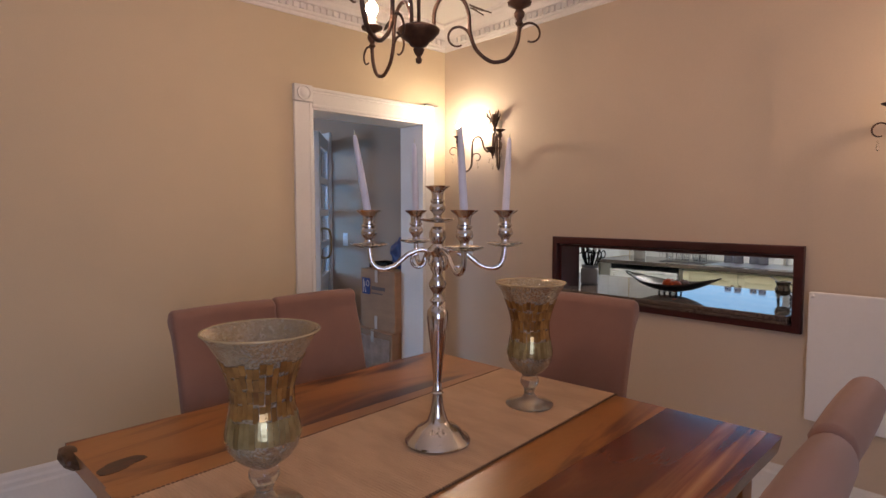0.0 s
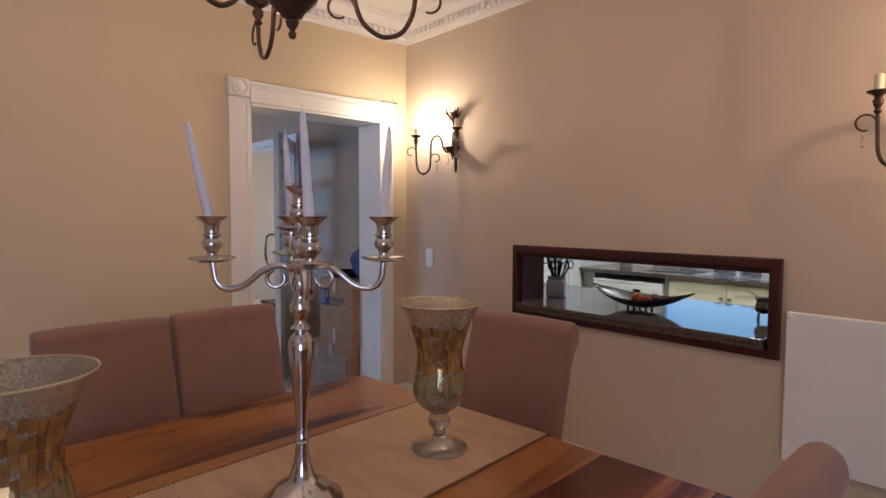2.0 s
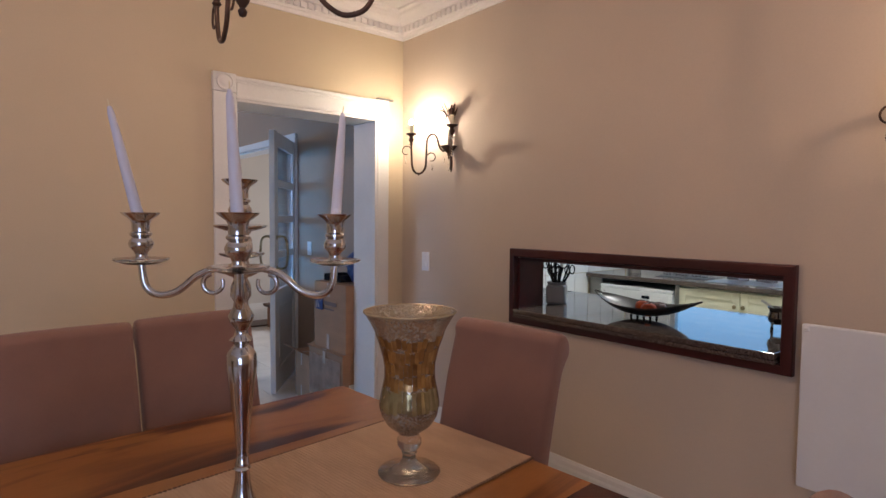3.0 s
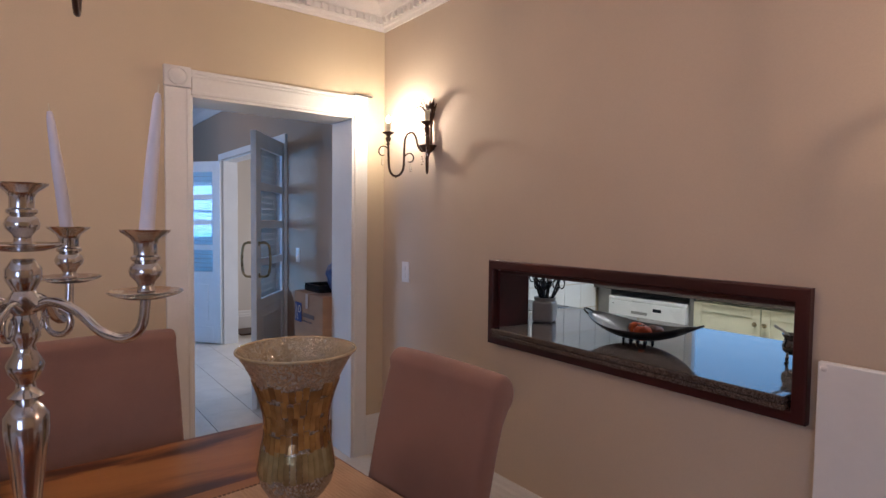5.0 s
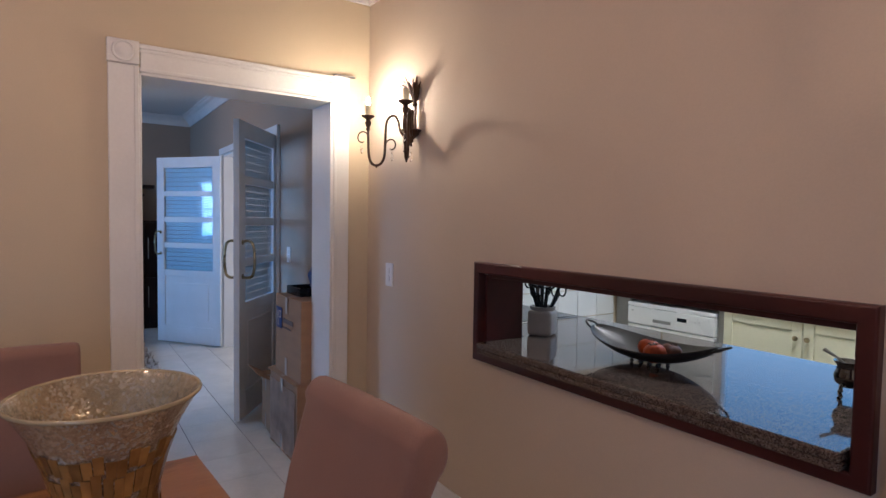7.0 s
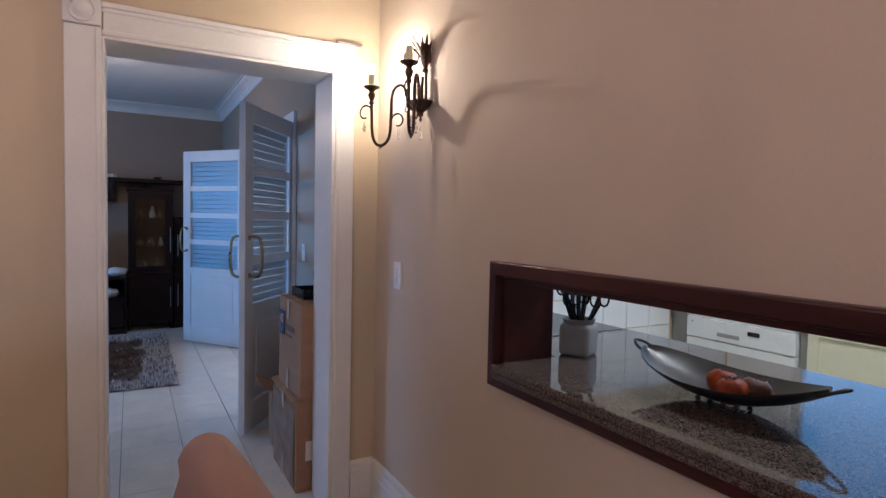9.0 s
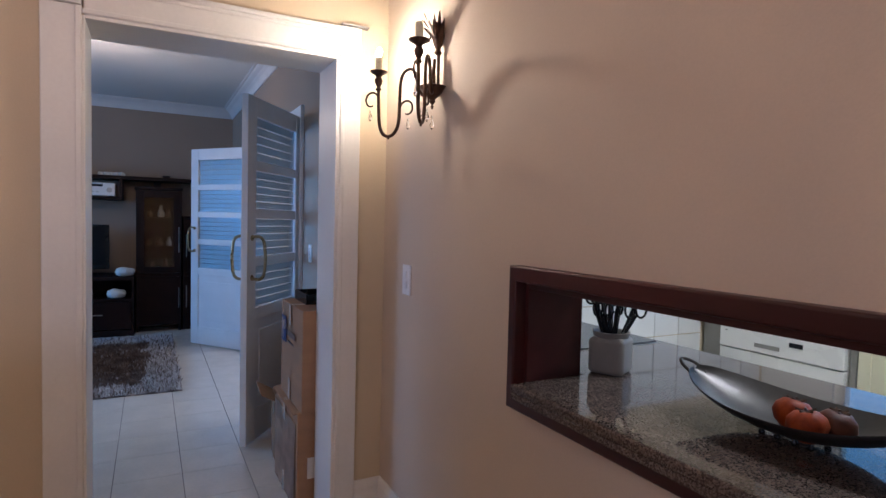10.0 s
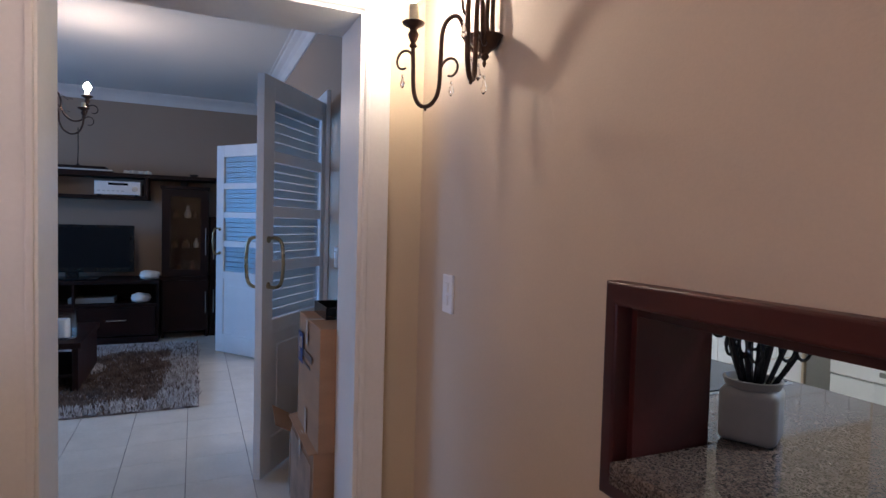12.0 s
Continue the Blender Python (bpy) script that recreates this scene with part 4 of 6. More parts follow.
ga, gb = hx0 + 0.047, hx1 - 0.050
bm = bmesh.new()
slab_outline(bm, [(ga, 2.884), (gb, 2.884), (gb, YB + 0.0125), (0.6, YB + 0.0125), (0.6, 3.757), (-2.885, 3.757), (-2.885, YB + 0.0125), (ga, YB + 0.0125)], GZ - 0.024, GZ, 0.006)
part("slab", bm, M_GRANITE, wt)
bm = bmesh.new()
box(bm, (ga, 2.8855, GZ - 0.042), (gb, YB + 0.012, GZ - 0.0242), 0.004, 3)
part("lower_edge", bm, M_GRANITE, wt)
cb = thing("kitchen_base_unit", "cream kitchen base unit under the granite worktop", "cabinet")
boxed("body", (-2.885, YB + 0.02, 0.1), (0.58, 3.71, GZ - 0.0245), M_CUPBOARD, cb)
boxed("plinth", (-2.885, YB + 0.02, 0.0), (0.58, 3.65, 0.1), M_ESPRESSO, cb)

hob = thing("glass_hob", "black glass hob set in the worktop", "hob")
boxed("glass", (-2.62, 3.27, GZ), (-2.07, 3.715, GZ + 0.006), M_BLACK, hob, 0.002)
boxed("steel_rim", (-2.63, 3.26, GZ - 0.001), (-2.06, 3.725, GZ + 0.003), M_STEEL, hob, 0.001)

# white wall tiles on the kitchen side of the west wall and along the far wall
tiles = tagged(new("kitchen_wall_tiles"), "white glazed wall tiles with pale joints", "wall tiles", "", "structure")
M_WTILE = mat("white_glazed_tile", (0.80, 0.80, 0.78), 0.15, scale=6, var=0.03, bump=0.0, by_object=1.0)
bm = bmesh.new()
box(bm, (0, 0.0025, 0.0025), (0.008, 0.1975, 0.1975), 0.0015, 1)
tile_side = bpy.data.meshes.new("wall_tile")
bm.to_mesh(tile_side)
bm.free()
tile_side.materials.append(M_WTILE)
bm = bmesh.new()
box(bm, (0.0015, -0.008, 0.0015), (0.1985, 0, 0.1985), 0.0015, 1)
tile_far = bpy.data.meshes.new("wall_tile")
bm.to_mesh(tile_far)
bm.free()
tile_far.materials.append(M_WTILE)
for j in range(12):
    for k in range(3):
        ob = new("wall_tile", tile_side)
        ob.location, ob.parent = (XW, 3.22 + 0.2 * j, GZ + 0.2 * k), tiles
for j in range(6):
    for k in range(1, 5):
        ob = new("wall_tile", tile_side)
        ob.location, ob.parent = (XW, 3.82 + 0.2 * j, GZ - 0.2 * k), tiles
for j in range(20):
    ob = new("wall_tile", tile_far)
    ob.location, ob.parent = (-2.88 + 0.2 * j, 5.65, GZ - 0.09), tiles

# utensil pot
pot = thing("utensil_pot", "squat grey frosted pot holding black kitchen utensils", "pot", pose(-1.815, 3.235, GZ, 0, 0, 28))
bm = bmesh.new()
box(bm, (-0.053, -0.053, 0), (0.053, 0.053, 0.108), 0.016, 4)
part("jar", bm, M_POT, pot, "", 60)
bm = bmesh.new()
lathe(bm, [(0.049, 0.106), (0.0515, 0.110), (0.053, 0.116), (0.055, 0.122), (0.050, 0.123), (0.047, 0.117), (0.045, 0.107)], 28)
part("neck", bm, M_POT, pot, "", 60)
rnd = random.Random(5)
for i in range(14):
    a = i * 2.4
    r = 0.010 + 0.009 * (i % 3)
    x, y = r * math.cos(a), r * math.sin(a)
    k = 1.05 + 0.25 * rnd.random()
    h = (0.165 if i % 2 == 0 else 0.21) + 0.06 * rnd.random()
    ut = thing("kitchen_utensil", "black handled kitchen utensil standing in the pot", "utensil", pose(-1.815 + x, 3.235 + y, GZ + 0.10), "utensils in the pot")
    bm = bmesh.new()
    tube(bm, round_path([(0, 0, -0.001), (x * 0.8 * k, y * 0.8 * k, h * 0.5 - 0.05), (x * 1.5 * k, y * 1.5 * k, h - 0.10)], 5), 0.0045, 8, 0.006)
    part("handle", bm, M_BLACK, ut, "", 50)
    top = Vector((x * 1.5 * k, y * 1.5 * k, h - 0.10))
    bm = bmesh.new()
    if i % 2 == 0:
        d = Vector((math.cos(a + 1), math.sin(a + 1), 0))
        for s in (-1, 1):
            tube(bm, [top + d * s * 0.018 + d * 0.017 * math.cos(q) + Vector((0, 0, 0.024 * math.sin(q) + 0.016)) for q in np.linspace(0, 2 * math.pi, 15)], 0.0035, 6)
        part("finger_loops", bm, M_BLACK, ut, "", 50)
    else:
        lathe(bm, [(0.005, -0.004), (0.009, 0.01), (0.008, 0.03), (0.004, 0.042), (0, 0.044)], 10, tuple(top))
        part("end_cap", bm, M_BLACK if i % 3 == 1 else M_STEEL, ut, "", 50)

# long boat-shaped bowl on small ball feet
bowl = thing("fruit_bowl", "long pewter grey boat-shaped bowl on ball feet", "bowl", pose(-1.252, 3.200, GZ, 0, 0, 1))
bm = bmesh.new()
LEN, WID = 0.240, 0.120
nu, nv = 40, 14


def bowl_pt(f, g, off):
    """f from -1 to 1 along the bowl, g from -1 to 1 across it."""
    w = WID * max(0.0, 1 - abs(f) ** 2.3) ** 0.62 + 0.006
    z = 0.012 + 0.074 * abs(f) ** 2.1 + 0.046 * abs(g) ** 2.2 * (1 - 0.75 * abs(f) ** 2)
    return Vector((LEN * f, w * g, z + off))


top_v = [[bm.verts.new(bowl_pt(-1 + 2 * i / nu, -1 + 2 * j / nv, 0.004)) for j in range(nv + 1)] for i in range(nu + 1)]
bot_v = [[bm.verts.new(bowl_pt(-1 + 2 * i / nu, -1 + 2 * j / nv, 0.0)) for j in range(nv + 1)] for i in range(nu + 1)]
for i in range(nu):
    for j in range(nv):
        bm.faces.new((top_v[i][j], top_v[i + 1][j], top_v[i + 1][j + 1], top_v[i][j + 1]))
        bm.faces.new((bot_v[i][j], bot_v[i][j + 1], bot_v[i + 1][j + 1], bot_v[i + 1][j]))
    for j in (0, nv):
        bm.faces.new((top_v[i][j], bot_v[i][j], bot_v[i + 1][j], top_v[i + 1][j]))
for i in (0, nu):
    for j in range(nv):
        bm.faces.new((top_v[i][j], top_v[i][j + 1], bot_v[i][j + 1], bot_v[i][j]))
part("shell", bm, M_BOWL, bowl, "", 60)
for s in (-1, 1):
    bm = bmesh.new()
    tube(bm, round_path([bowl_pt(s, 0, 0) + Vector((-s * 0.015, -0.022, -0.004)), bowl_pt(s, 0, 0) + Vector((s * 0.018, -0.022, 0.014)), bowl_pt(s, 0, 0) + Vector((s * 0.038, 0, 0.022)),
                         bowl_pt(s, 0, 0) + Vector((s * 0.018, 0.022, 0.014)), bowl_pt(s, 0, 0) + Vector((-s * 0.015, 0.022, -0.004))], 6), 0.0042, 8)
    part("handle", bm, M_BOWL, bowl, "", 50)
for fx in (-0.05, -0.017, 0.017, 0.05):
    for fy in (-0.03, 0.03):
        bm = bmesh.new()
        lathe(bm, [(0, 0), (0.005, 0.001), (0.007, 0.005), (0.005, 0.010), (0.004, 0.012), (0.004, 0.0165), (0, 0.0165)], 12, (fx, fy, 0))
        part("ball_foot", bm, M_BLACK, bowl, "", 50)


def fruit(p, r, label, skin=M_CLAY):
    f = thing("ornamental_fruit", label, "fruit", pose(*p, random.uniform(-14, 14), random.uniform(-14, 14), random.uniform(0, 300)), "fruit in the bowl")
    bm = bmesh.new()
    lathe(bm, [(0, -0.80 * r), (0.45 * r, -0.76 * r), (0.82 * r, -0.45 * r), (r, 0.0), (0.90 * r, 0.42 * r), (0.6 * r, 0.72 * r), (0.28 * r, 0.80 * r), (0.08 * r, 0.72 * r), (0, 0.70 * r)], 30, (0, 0, 0), 5, 0.035)
    part("flesh", bm, skin, f, "", 70)
    bm = bmesh.new()
    for k in range(5):
        a = 1.2566 * k
        leaf(bm, (0.06 * r * math.cos(a), 0.06 * r * math.sin(a), 0.765 * r), (0.50 * r * math.cos(a), 0.50 * r * math.sin(a), 0.83 * r), 0.20 * r, 0.001)
    part("calyx", bm, M_EDGE, f, "dry brown calyx")
    bm = bmesh.new()
    tube(bm, [(0, 0, 0.70 * r), (0.002, 0.001, 0.92 * r)], 0.0028, 6)
    part("stalk", bm, M_EDGE, f)


fruit((-1.262, 3.210, GZ + 0.049), 0.039, "red brown round fruit in the pewter bowl")
fruit((-1.205, 3.160, GZ + 0.049), 0.038, "red brown round fruit in the pewter bowl")
fruit((-1.183, 3.218, GZ + 0.049), 0.037, "dark brown shrivelled fruit in the pewter bowl", M_BROWN_SKIN)

# small footed creamer with a spoon
cr = thing("silver_creamer", "small dark silver footed creamer with a spoon", "creamer", pose(-0.718, 3.36, GZ))
bm = bmesh.new()
lathe(bm, [(0, 0.032), (0.020, 0.030), (0.034, 0.042), (0.038, 0.060), (0.032, 0.078), (0.030, 0.088), (0.038, 0.100), (0.039, 0.103), (0.034, 0.102), (0.028, 0.086), (0, 0.08)], 28)
part("cup", bm, M_SILVER_DARK, cr, "", 60)
for a in (20, 140, 260):
    u = Vector((math.cos(radians(a)), math.sin(radians(a)), 0))
    bm = bmesh.new()
    tube(bm, round_path([u * 0.028 + Vector((0, 0, 0.045)), u * 0.040 + Vector((0, 0, 0.022)), u * 0.034 + Vector((0, 0, 0.008)), u * 0.046 + Vector((0, 0, 0.003))], 5), 0.0045, 8)
    part("curved_foot", bm, M_SILVER_DARK, cr, "", 50)
bm = bmesh.new()
tube(bm, round_path([(0.034, 0, 0.09), (0.062, 0, 0.085), (0.06, 0, 0.055), (0.036, 0, 0.05)], 6), 0.0035, 8)
part("handle", bm, M_BOWL, cr, "", 50)
bm = bmesh.new()
tube(bm, [(0.0, 0, 0.085), (-0.030, -0.01, 0.110), (-0.060, -0.018, 0.128)], 0.003, 8, 0.0055)
part("spoon", bm, M_STEEL, cr, "", 50)

# far side of the kitchen
KY = 5.0
fw = thing("far_worktop", "speckled granite worktop under the kitchen window", "worktop")
boxed("slab", (-2.885, KY - 0.02, GZ - 0.035), (1.68, 5.64, GZ), M_GRANITE, fw, 0.006)

# ceiling light added out of view, to brighten cupboards and tiles
kl = thing("ceiling_light", "unseen round ceiling light added to brighten the kitchen", "ceiling light", pose(-1.3, 4.35, 2.60))
bm = bmesh.new()
lathe(bm, [(0.17, 0), (0.175, -0.012), (0.165, -0.02), (0, -0.02)], 32)
part("mount", bm, M_STEEL, kl, "", 50)
bm = bmesh.new()
lathe(bm, [(0.155, -0.0205), (0.15, -0.05), (0.12, -0.075), (0.06, -0.09), (0, -0.094)], 32)
part("opal_shade", bm, M_FILL_LAMP, kl, "glowing opal glass shade of the added light", 60)

dw = thing("dishwasher", "white freestanding dishwasher under the worktop", "dishwasher")
boxed("body", (-2.735, KY + 0.03, 0.02), (-2.065, 5.60, 0.855), M_APPLIANCE, dw, 0.006)
boxed("top", (-2.74, KY - 0.005, 0.832), (-2.06, 5.60, 0.86), M_APPLIANCE, dw, 0.006)
boxed("door", (-2.735, KY - 0.005, 0.10), (-2.065, KY + 0.029, 0.70), M_APPLIANCE, dw, 0.005)
boxed("control_panel", (-2.735, KY - 0.010, 0.705), (-2.065, KY + 0.029, 0.830), M_APPLIANCE, dw, 0.006)
boxed("display", (-2.33, KY - 0.013, 0.770), (-2.26, KY - 0.009, 0.795), M_SCREEN, dw, 0.001)
boxed("grip", (-2.52, KY - 0.014, 0.735), (-2.38, KY - 0.009, 0.757), M_GREY, dw, 0.002)
boxed("badge", (-2.70, KY - 0.0125, 0.797), (-2.685, KY - 0.009, 0.803), M_GREY, dw, 0.001)
for i in range(3):
    boxed("button", (-2.24 + 0.03 * i, KY - 0.013, 0.775), (-2.225 + 0.03 * i, KY - 0.009, 0.787), M_WHITE_PLASTIC, dw, 0.001)
bm = bmesh.new()
box(bm, (-2.055, KY + 0.02, 0.0), (-2.02, 5.60, GZ - 0.036), 0.002)
tagged(part("grey_filler_panel", bm, M_GREY, None), "grey filler panel beside the dishwasher", "panel")
bm = bmesh.new()
box(bm, (-2.88, KY + 0.04, 0.0), (-2.75, 5.60, GZ - 0.036), 0.002)
tagged(part("grey_filler_panel", bm, M_GREY, None), "grey filler panel beside the dishwasher", "panel")


def base_cabinet(x, w, label):
    c = thing("base_cabinet", label, "cabinet", pose(x, KY, 0), "kitchen base cabinets")
    boxed("body", (0.001, 0.03, 0.1), (w - 0.001, 0.60, GZ - 0.036), M_CUPBOARD, c)
    boxed("plinth", (0.001, 0.06, 0), (w - 0.001, 0.60, 0.1), M_ESPRESSO, c)
    for k in range(2):
        a, b = k * w / 2 + 0.003, (k + 1) * w / 2 - 0.003
        bm = bmesh.new()
        box(bm, (a, 0.012, 0.12), (b, 0.029, GZ - 0.05), 0.002)
        for lo, hi in (((a, 0.004, 0.12), (a + 0.055, 0.013, GZ - 0.05)), ((b - 0.055, 0.004, 0.12), (b, 0.013, GZ - 0.05)), ((a + 0.055, 0.004, GZ - 0.115), (b - 0.055, 0.013, GZ - 0.05)), ((a + 0.055, 0.004, 0.12), (b - 0.055, 0.013, 0.185))):
            box(bm, lo, hi, 0.003)
        d = part("door", bm, M_CUPBOARD, c, "", 40)
        bm = bmesh.new()
        lathe(bm, [(0.005, 0), (0.005, 0.010), (0.014, 0.018), (0.016, 0.024), (0.012, 0.031), (0, 0.033)], 18)
        kx = b - 0.028 if k == 0 else a + 0.028
        bmesh.ops.transform(bm, matrix=pose(kx, 0.005, 0.79, 90), verts=bm.verts)
        part("knob", bm, M_BRASS, d, "round brass knob", 60)
    return c


base_cabinet(-2.015, 0.93, "cream painted base cabinet with brass knobs")
base_cabinet(-1.080, 0.80, "cream painted base cabinet with brass knobs")
base_cabinet(-0.275, 0.80, "cream painted base cabinet with brass knobs")

# window over the sink, with a slatted blind
kw = tagged(new("window_1"), "white framed kitchen window with a slatted blind", "window", "", "structure")
for nm, lo, hi in (("frame_top", (-2.45, 5.67, 2.24), (-0.3, 5.72, 2.30)), ("frame_bottom", (-2.45, 5.67, 1.07), (-0.3, 5.72, 1.13)), ("frame_left", (-2.45, 5.67, 1.13), (-2.39, 5.72, 2.24)),
                   ("frame_right", (-0.36, 5.67, 1.13), (-0.3, 5.72, 2.24)), ("mullion", (-1.41, 5.67, 1.13), (-1.35, 5.72, 2.24))):
    boxed(nm, lo, hi, M_TRIM, kw, 0.003)
bm = bmesh.new()
box(bm, (-2.42, -0.011, -0.0008), (-0.33, 0.011, 0.0008))
slat = bpy.data.meshes.new("slat")
bm.to_mesh(slat)
bm.free()
slat.materials.append(M_WHITE_PLASTIC)
for i in range(25):
    ob = new("slat", slat)
    ob.location, ob.rotation_euler, ob.parent = (0, 5.650, 1.15 + 0.044 * i), (radians(13), 0, 0), kw

# things on the far worktop
rk = thing("dish_rack", "steel wire dish rack holding glasses beside the sink", "dish rack", pose(-2.14, 5.36, GZ))
for y in (-0.14, 0.14):
    bm = bmesh.new()
    tube(bm, [(-0.21, y, 0.01), (0.21, y, 0.01)], 0.004, 6)
    tube(bm, [(-0.21, y, 0.085), (0.21, y, 0.085)], 0.004, 6)
    part("rail", bm, M_STEEL, rk)
for i in range(15):
    bm = bmesh.new()
    x = -0.20 + i * 0.0285
    tube(bm, [(x, -0.14, 0.085), (x, -0.135, 0.006), (x, 0.135, 0.006), (x, 0.14, 0.085)], 0.0028, 6)
    part("wire", bm, M_STEEL, rk)
for i in range(5):
    gl = thing("drinking_glass", "clear glass upturned in the dish rack", "glass", pose(-2.30 + 0.08 * i, 5.34 + 0.03 * (i % 2), GZ + 0.010), "glasses in the rack")
    bm = bmesh.new()
    lathe(bm, [(0.032, 0), (0.030, 0.09), (0.026, 0.10), (0, 0.10), (0, 0.095), (0.027, 0.088), (0.029, 0)], 18)
    part("glass_body", bm, M_CLEAR, gl, "", 50)
M_SMOKE = mat("smoked_glass", (0.45, 0.44, 0.52), 0.05, scale=20, var=0.05, bump=0.0, trans=0.75)
for x, y in ((-1.79, 5.44), (-1.69, 5.40), (-1.58, 5.46), (-1.49, 5.41)):
    gl = thing("tall_glass", "tall tapered smoked glass beside the sink", "glass", pose(x, y, GZ + 0.0055), "tall glasses by the sink")
    bm = bmesh.new()
    lathe(bm, [(0.042, 0), (0.040, 0.05), (0.030, 0.22), (0.028, 0.255), (0, 0.255), (0, 0.247), (0.026, 0.247), (0.028, 0.22), (0.038, 0.05), (0.040, 0)], 20)
    part("glass_body", bm, M_SMOKE, gl, "", 50)
sk = thing("steel_sink", "brushed steel sink set in the far worktop", "sink")
bm = bmesh.new()
box(bm, (-1.86, 5.10, GZ), (-1.02, 5.55, GZ + 0.005), 0.002)
part("rim", bm, M_STEEL, sk)
bm = bmesh.new()
tube(bm, round_path([(-1.37, 5.56, GZ + 0.003), (-1.37, 5.56, GZ + 0.2), (-1.37, 5.50, GZ + 0.27), (-1.37, 5.40, GZ + 0.25), (-1.37, 5.38, GZ + 0.20)], 6), 0.011, 10)
part("tap", bm, M_STEEL, sk, "chrome swan neck tap", 50)
rb = thing("red_sponge_box", "small red plastic box on the far worktop", "box", pose(-0.98, 5.28, GZ))
boxed("base", (-0.07, -0.04, 0), (0.07, 0.04, 0.035), M_RED, rb, 0.006)
boxed("lid", (-0.072, -0.042, 0.0352), (0.072, 0.042, 0.05), M_RED, rb, 0.005)
for i, (x, y, r, h) in enumerate(((-2.62, 5.35, 0.055, 0.10), (-0.72, 5.36, 0.045, 0.12), (-0.60, 5.40, 0.045, 0.12))):
    jr = thing("storage_jar", "glass storage jar on the far worktop", "jar", pose(x, y, GZ), "jars on the far worktop")
    bm = bmesh.new()
    lathe(bm, [(0, 0), (r, 0), (r * 1.03, 0.01), (r * 1.03, h * 0.8), (r * 0.85, h * 0.9), (r * 0.85, h), (0, h)], 24)
    part("jar_body", bm, M_POT, jr, "", 50)
    bm = bmesh.new()
    lathe(bm, [(r * 0.9, h + 0.0004), (r * 0.9, h + 0.02), (0, h + 0.02)], 24)
    part("lid", bm, M_STEEL, jr, "", 50)


# ---- living room ----
def louvre_door(m, width, label):
    """A glazed door leaf, hinged at the local origin; four panes of frosted bands over a panelled foot. Local x runs to the free edge."""
    d = thing("door_leaf", label, "door", m, "leaves of the double door")
    H, T, S = 2.09, 0.021, 0.105
    rails = [(0.012, 0.20), (0.76, 0.835), (1.085, 1.145), (1.375, 1.435), (1.665, 1.725), (1.985, H + 0.012)]
    for nm, a, b in (("hinge_stile", 0, S), ("lock_stile", width - S, width)):
        boxed(nm, (a, -T, 0.012), (b, T, H + 0.012), M_DOOR_WHITE, d, 0.003)
    for za, zb in rails:
        boxed("rail", (S, -T + 0.001, za), (width - S, T - 0.001, zb), M_DOOR_WHITE, d, 0.003)
    bm = bmesh.new()
    box(bm, (S, -0.008, 0.20), (width - S, 0.008, 0.76), 0.0)
    for s in (-1, 1):
        box(bm, (S + 0.07, s * 0.008 - 0.005, 0.27), (width - S - 0.07, s * 0.008 + 0.005, 0.69), 0.004)
    part("lower_panel", bm, M_DOOR_WHITE, d, "", 40)
    for (a, za), (zb, b) in zip(rails[1:-1], rails[2:]):
        pane = boxed("pane", (S, -0.003, za), (width - S, 0.003, zb), M_CLEAR, d, 0.0, "glass pane with frosted bands")
        pane.visible_shadow = False
        h = (zb - za) / 5
        for k in range(5):
            boxed("frosted_band", (S + 0.004, -0.005, za + h * k + 0.0022), (width - S - 0.004, -0.0035, za + h * (k + 1) - 0.0022), M_FROST, pane, 0.0).visible_shadow = False
    for s in (-1, 1):
        bm = bmesh.new()
        x = width - 0.055
        tube(bm, round_path([(x, s * T, 1.015), (x, s * (T + 0.045), 1.012), (x, s * (T + 0.074), 1.035), (x, s * (T + 0.084), 1.09), (x, s * (T + 0.086), 1.14), (x, s * (T + 0.084), 1.19), (x, s * (T + 0.074), 1.245), (x, s * (T + 0.045), 1.268), (x, s * T, 1.265)], 6), 0.0095, 10)
        h = part("pull_handle", bm, M_BRASS, d, "curved brass pull handle", 50)
        for z in (1.02, 1.26):
            bm = bmesh.new()
            lathe(bm, [(0, 0), (0.018, 0), (0.018, 0.004), (0.012, 0.008), (0, 0.008)], 16)
            bmesh.ops.transform(bm, matrix=pose(x, s * T, z, -90 * s), verts=bm.verts)
            part("rose", bm, M_BRASS, h)
    for z in (0.25, 1.05, 1.85):
        bm = bmesh.new()
        tube(bm, [(-0.006, -T, z - 0.05), (-0.006, -T, z + 0.05)], 0.006, 8)
        part("hinge", bm, M_STEEL, d)
    return d


louvre_door(pose(-4.675, 2.975, 0, 0, 0, -36.8), 0.775, "white glazed door leaf standing open beside stacked boxes")
louvre_door(pose(-6.545, 2.965, 0, 0, 0, 180 + 37.2), 0.885, "white glazed door leaf standing open, with frosted bands")

cs = thing("double_door_casing", "white painted casing of the double doorway", "door frame")
for nm, lo, hi in (("left_board", (-6.64, YL - 0.025, 0), (-6.55, YL, 2.12)), ("right_board", (-4.68, YL - 0.025, 0), (-4.60, YL, 2.12)), ("head_board", (-6.64, YL - 0.025, 2.1202), (-4.60, YL, 2.185)),
                   ("left_jamb", (-6.552, YL, 0), (-6.53, YL + 0.16, 2.10)), ("right_jamb", (-4.70, YL, 0), (-4.678, YL + 0.16, 2.10)), ("head_jamb", (-6.552, YL, 2.1002), (-4.678, YL + 0.16, 2.12))):
    boxed(nm, lo, hi, M_DOOR_WHITE, cs, 0.003)


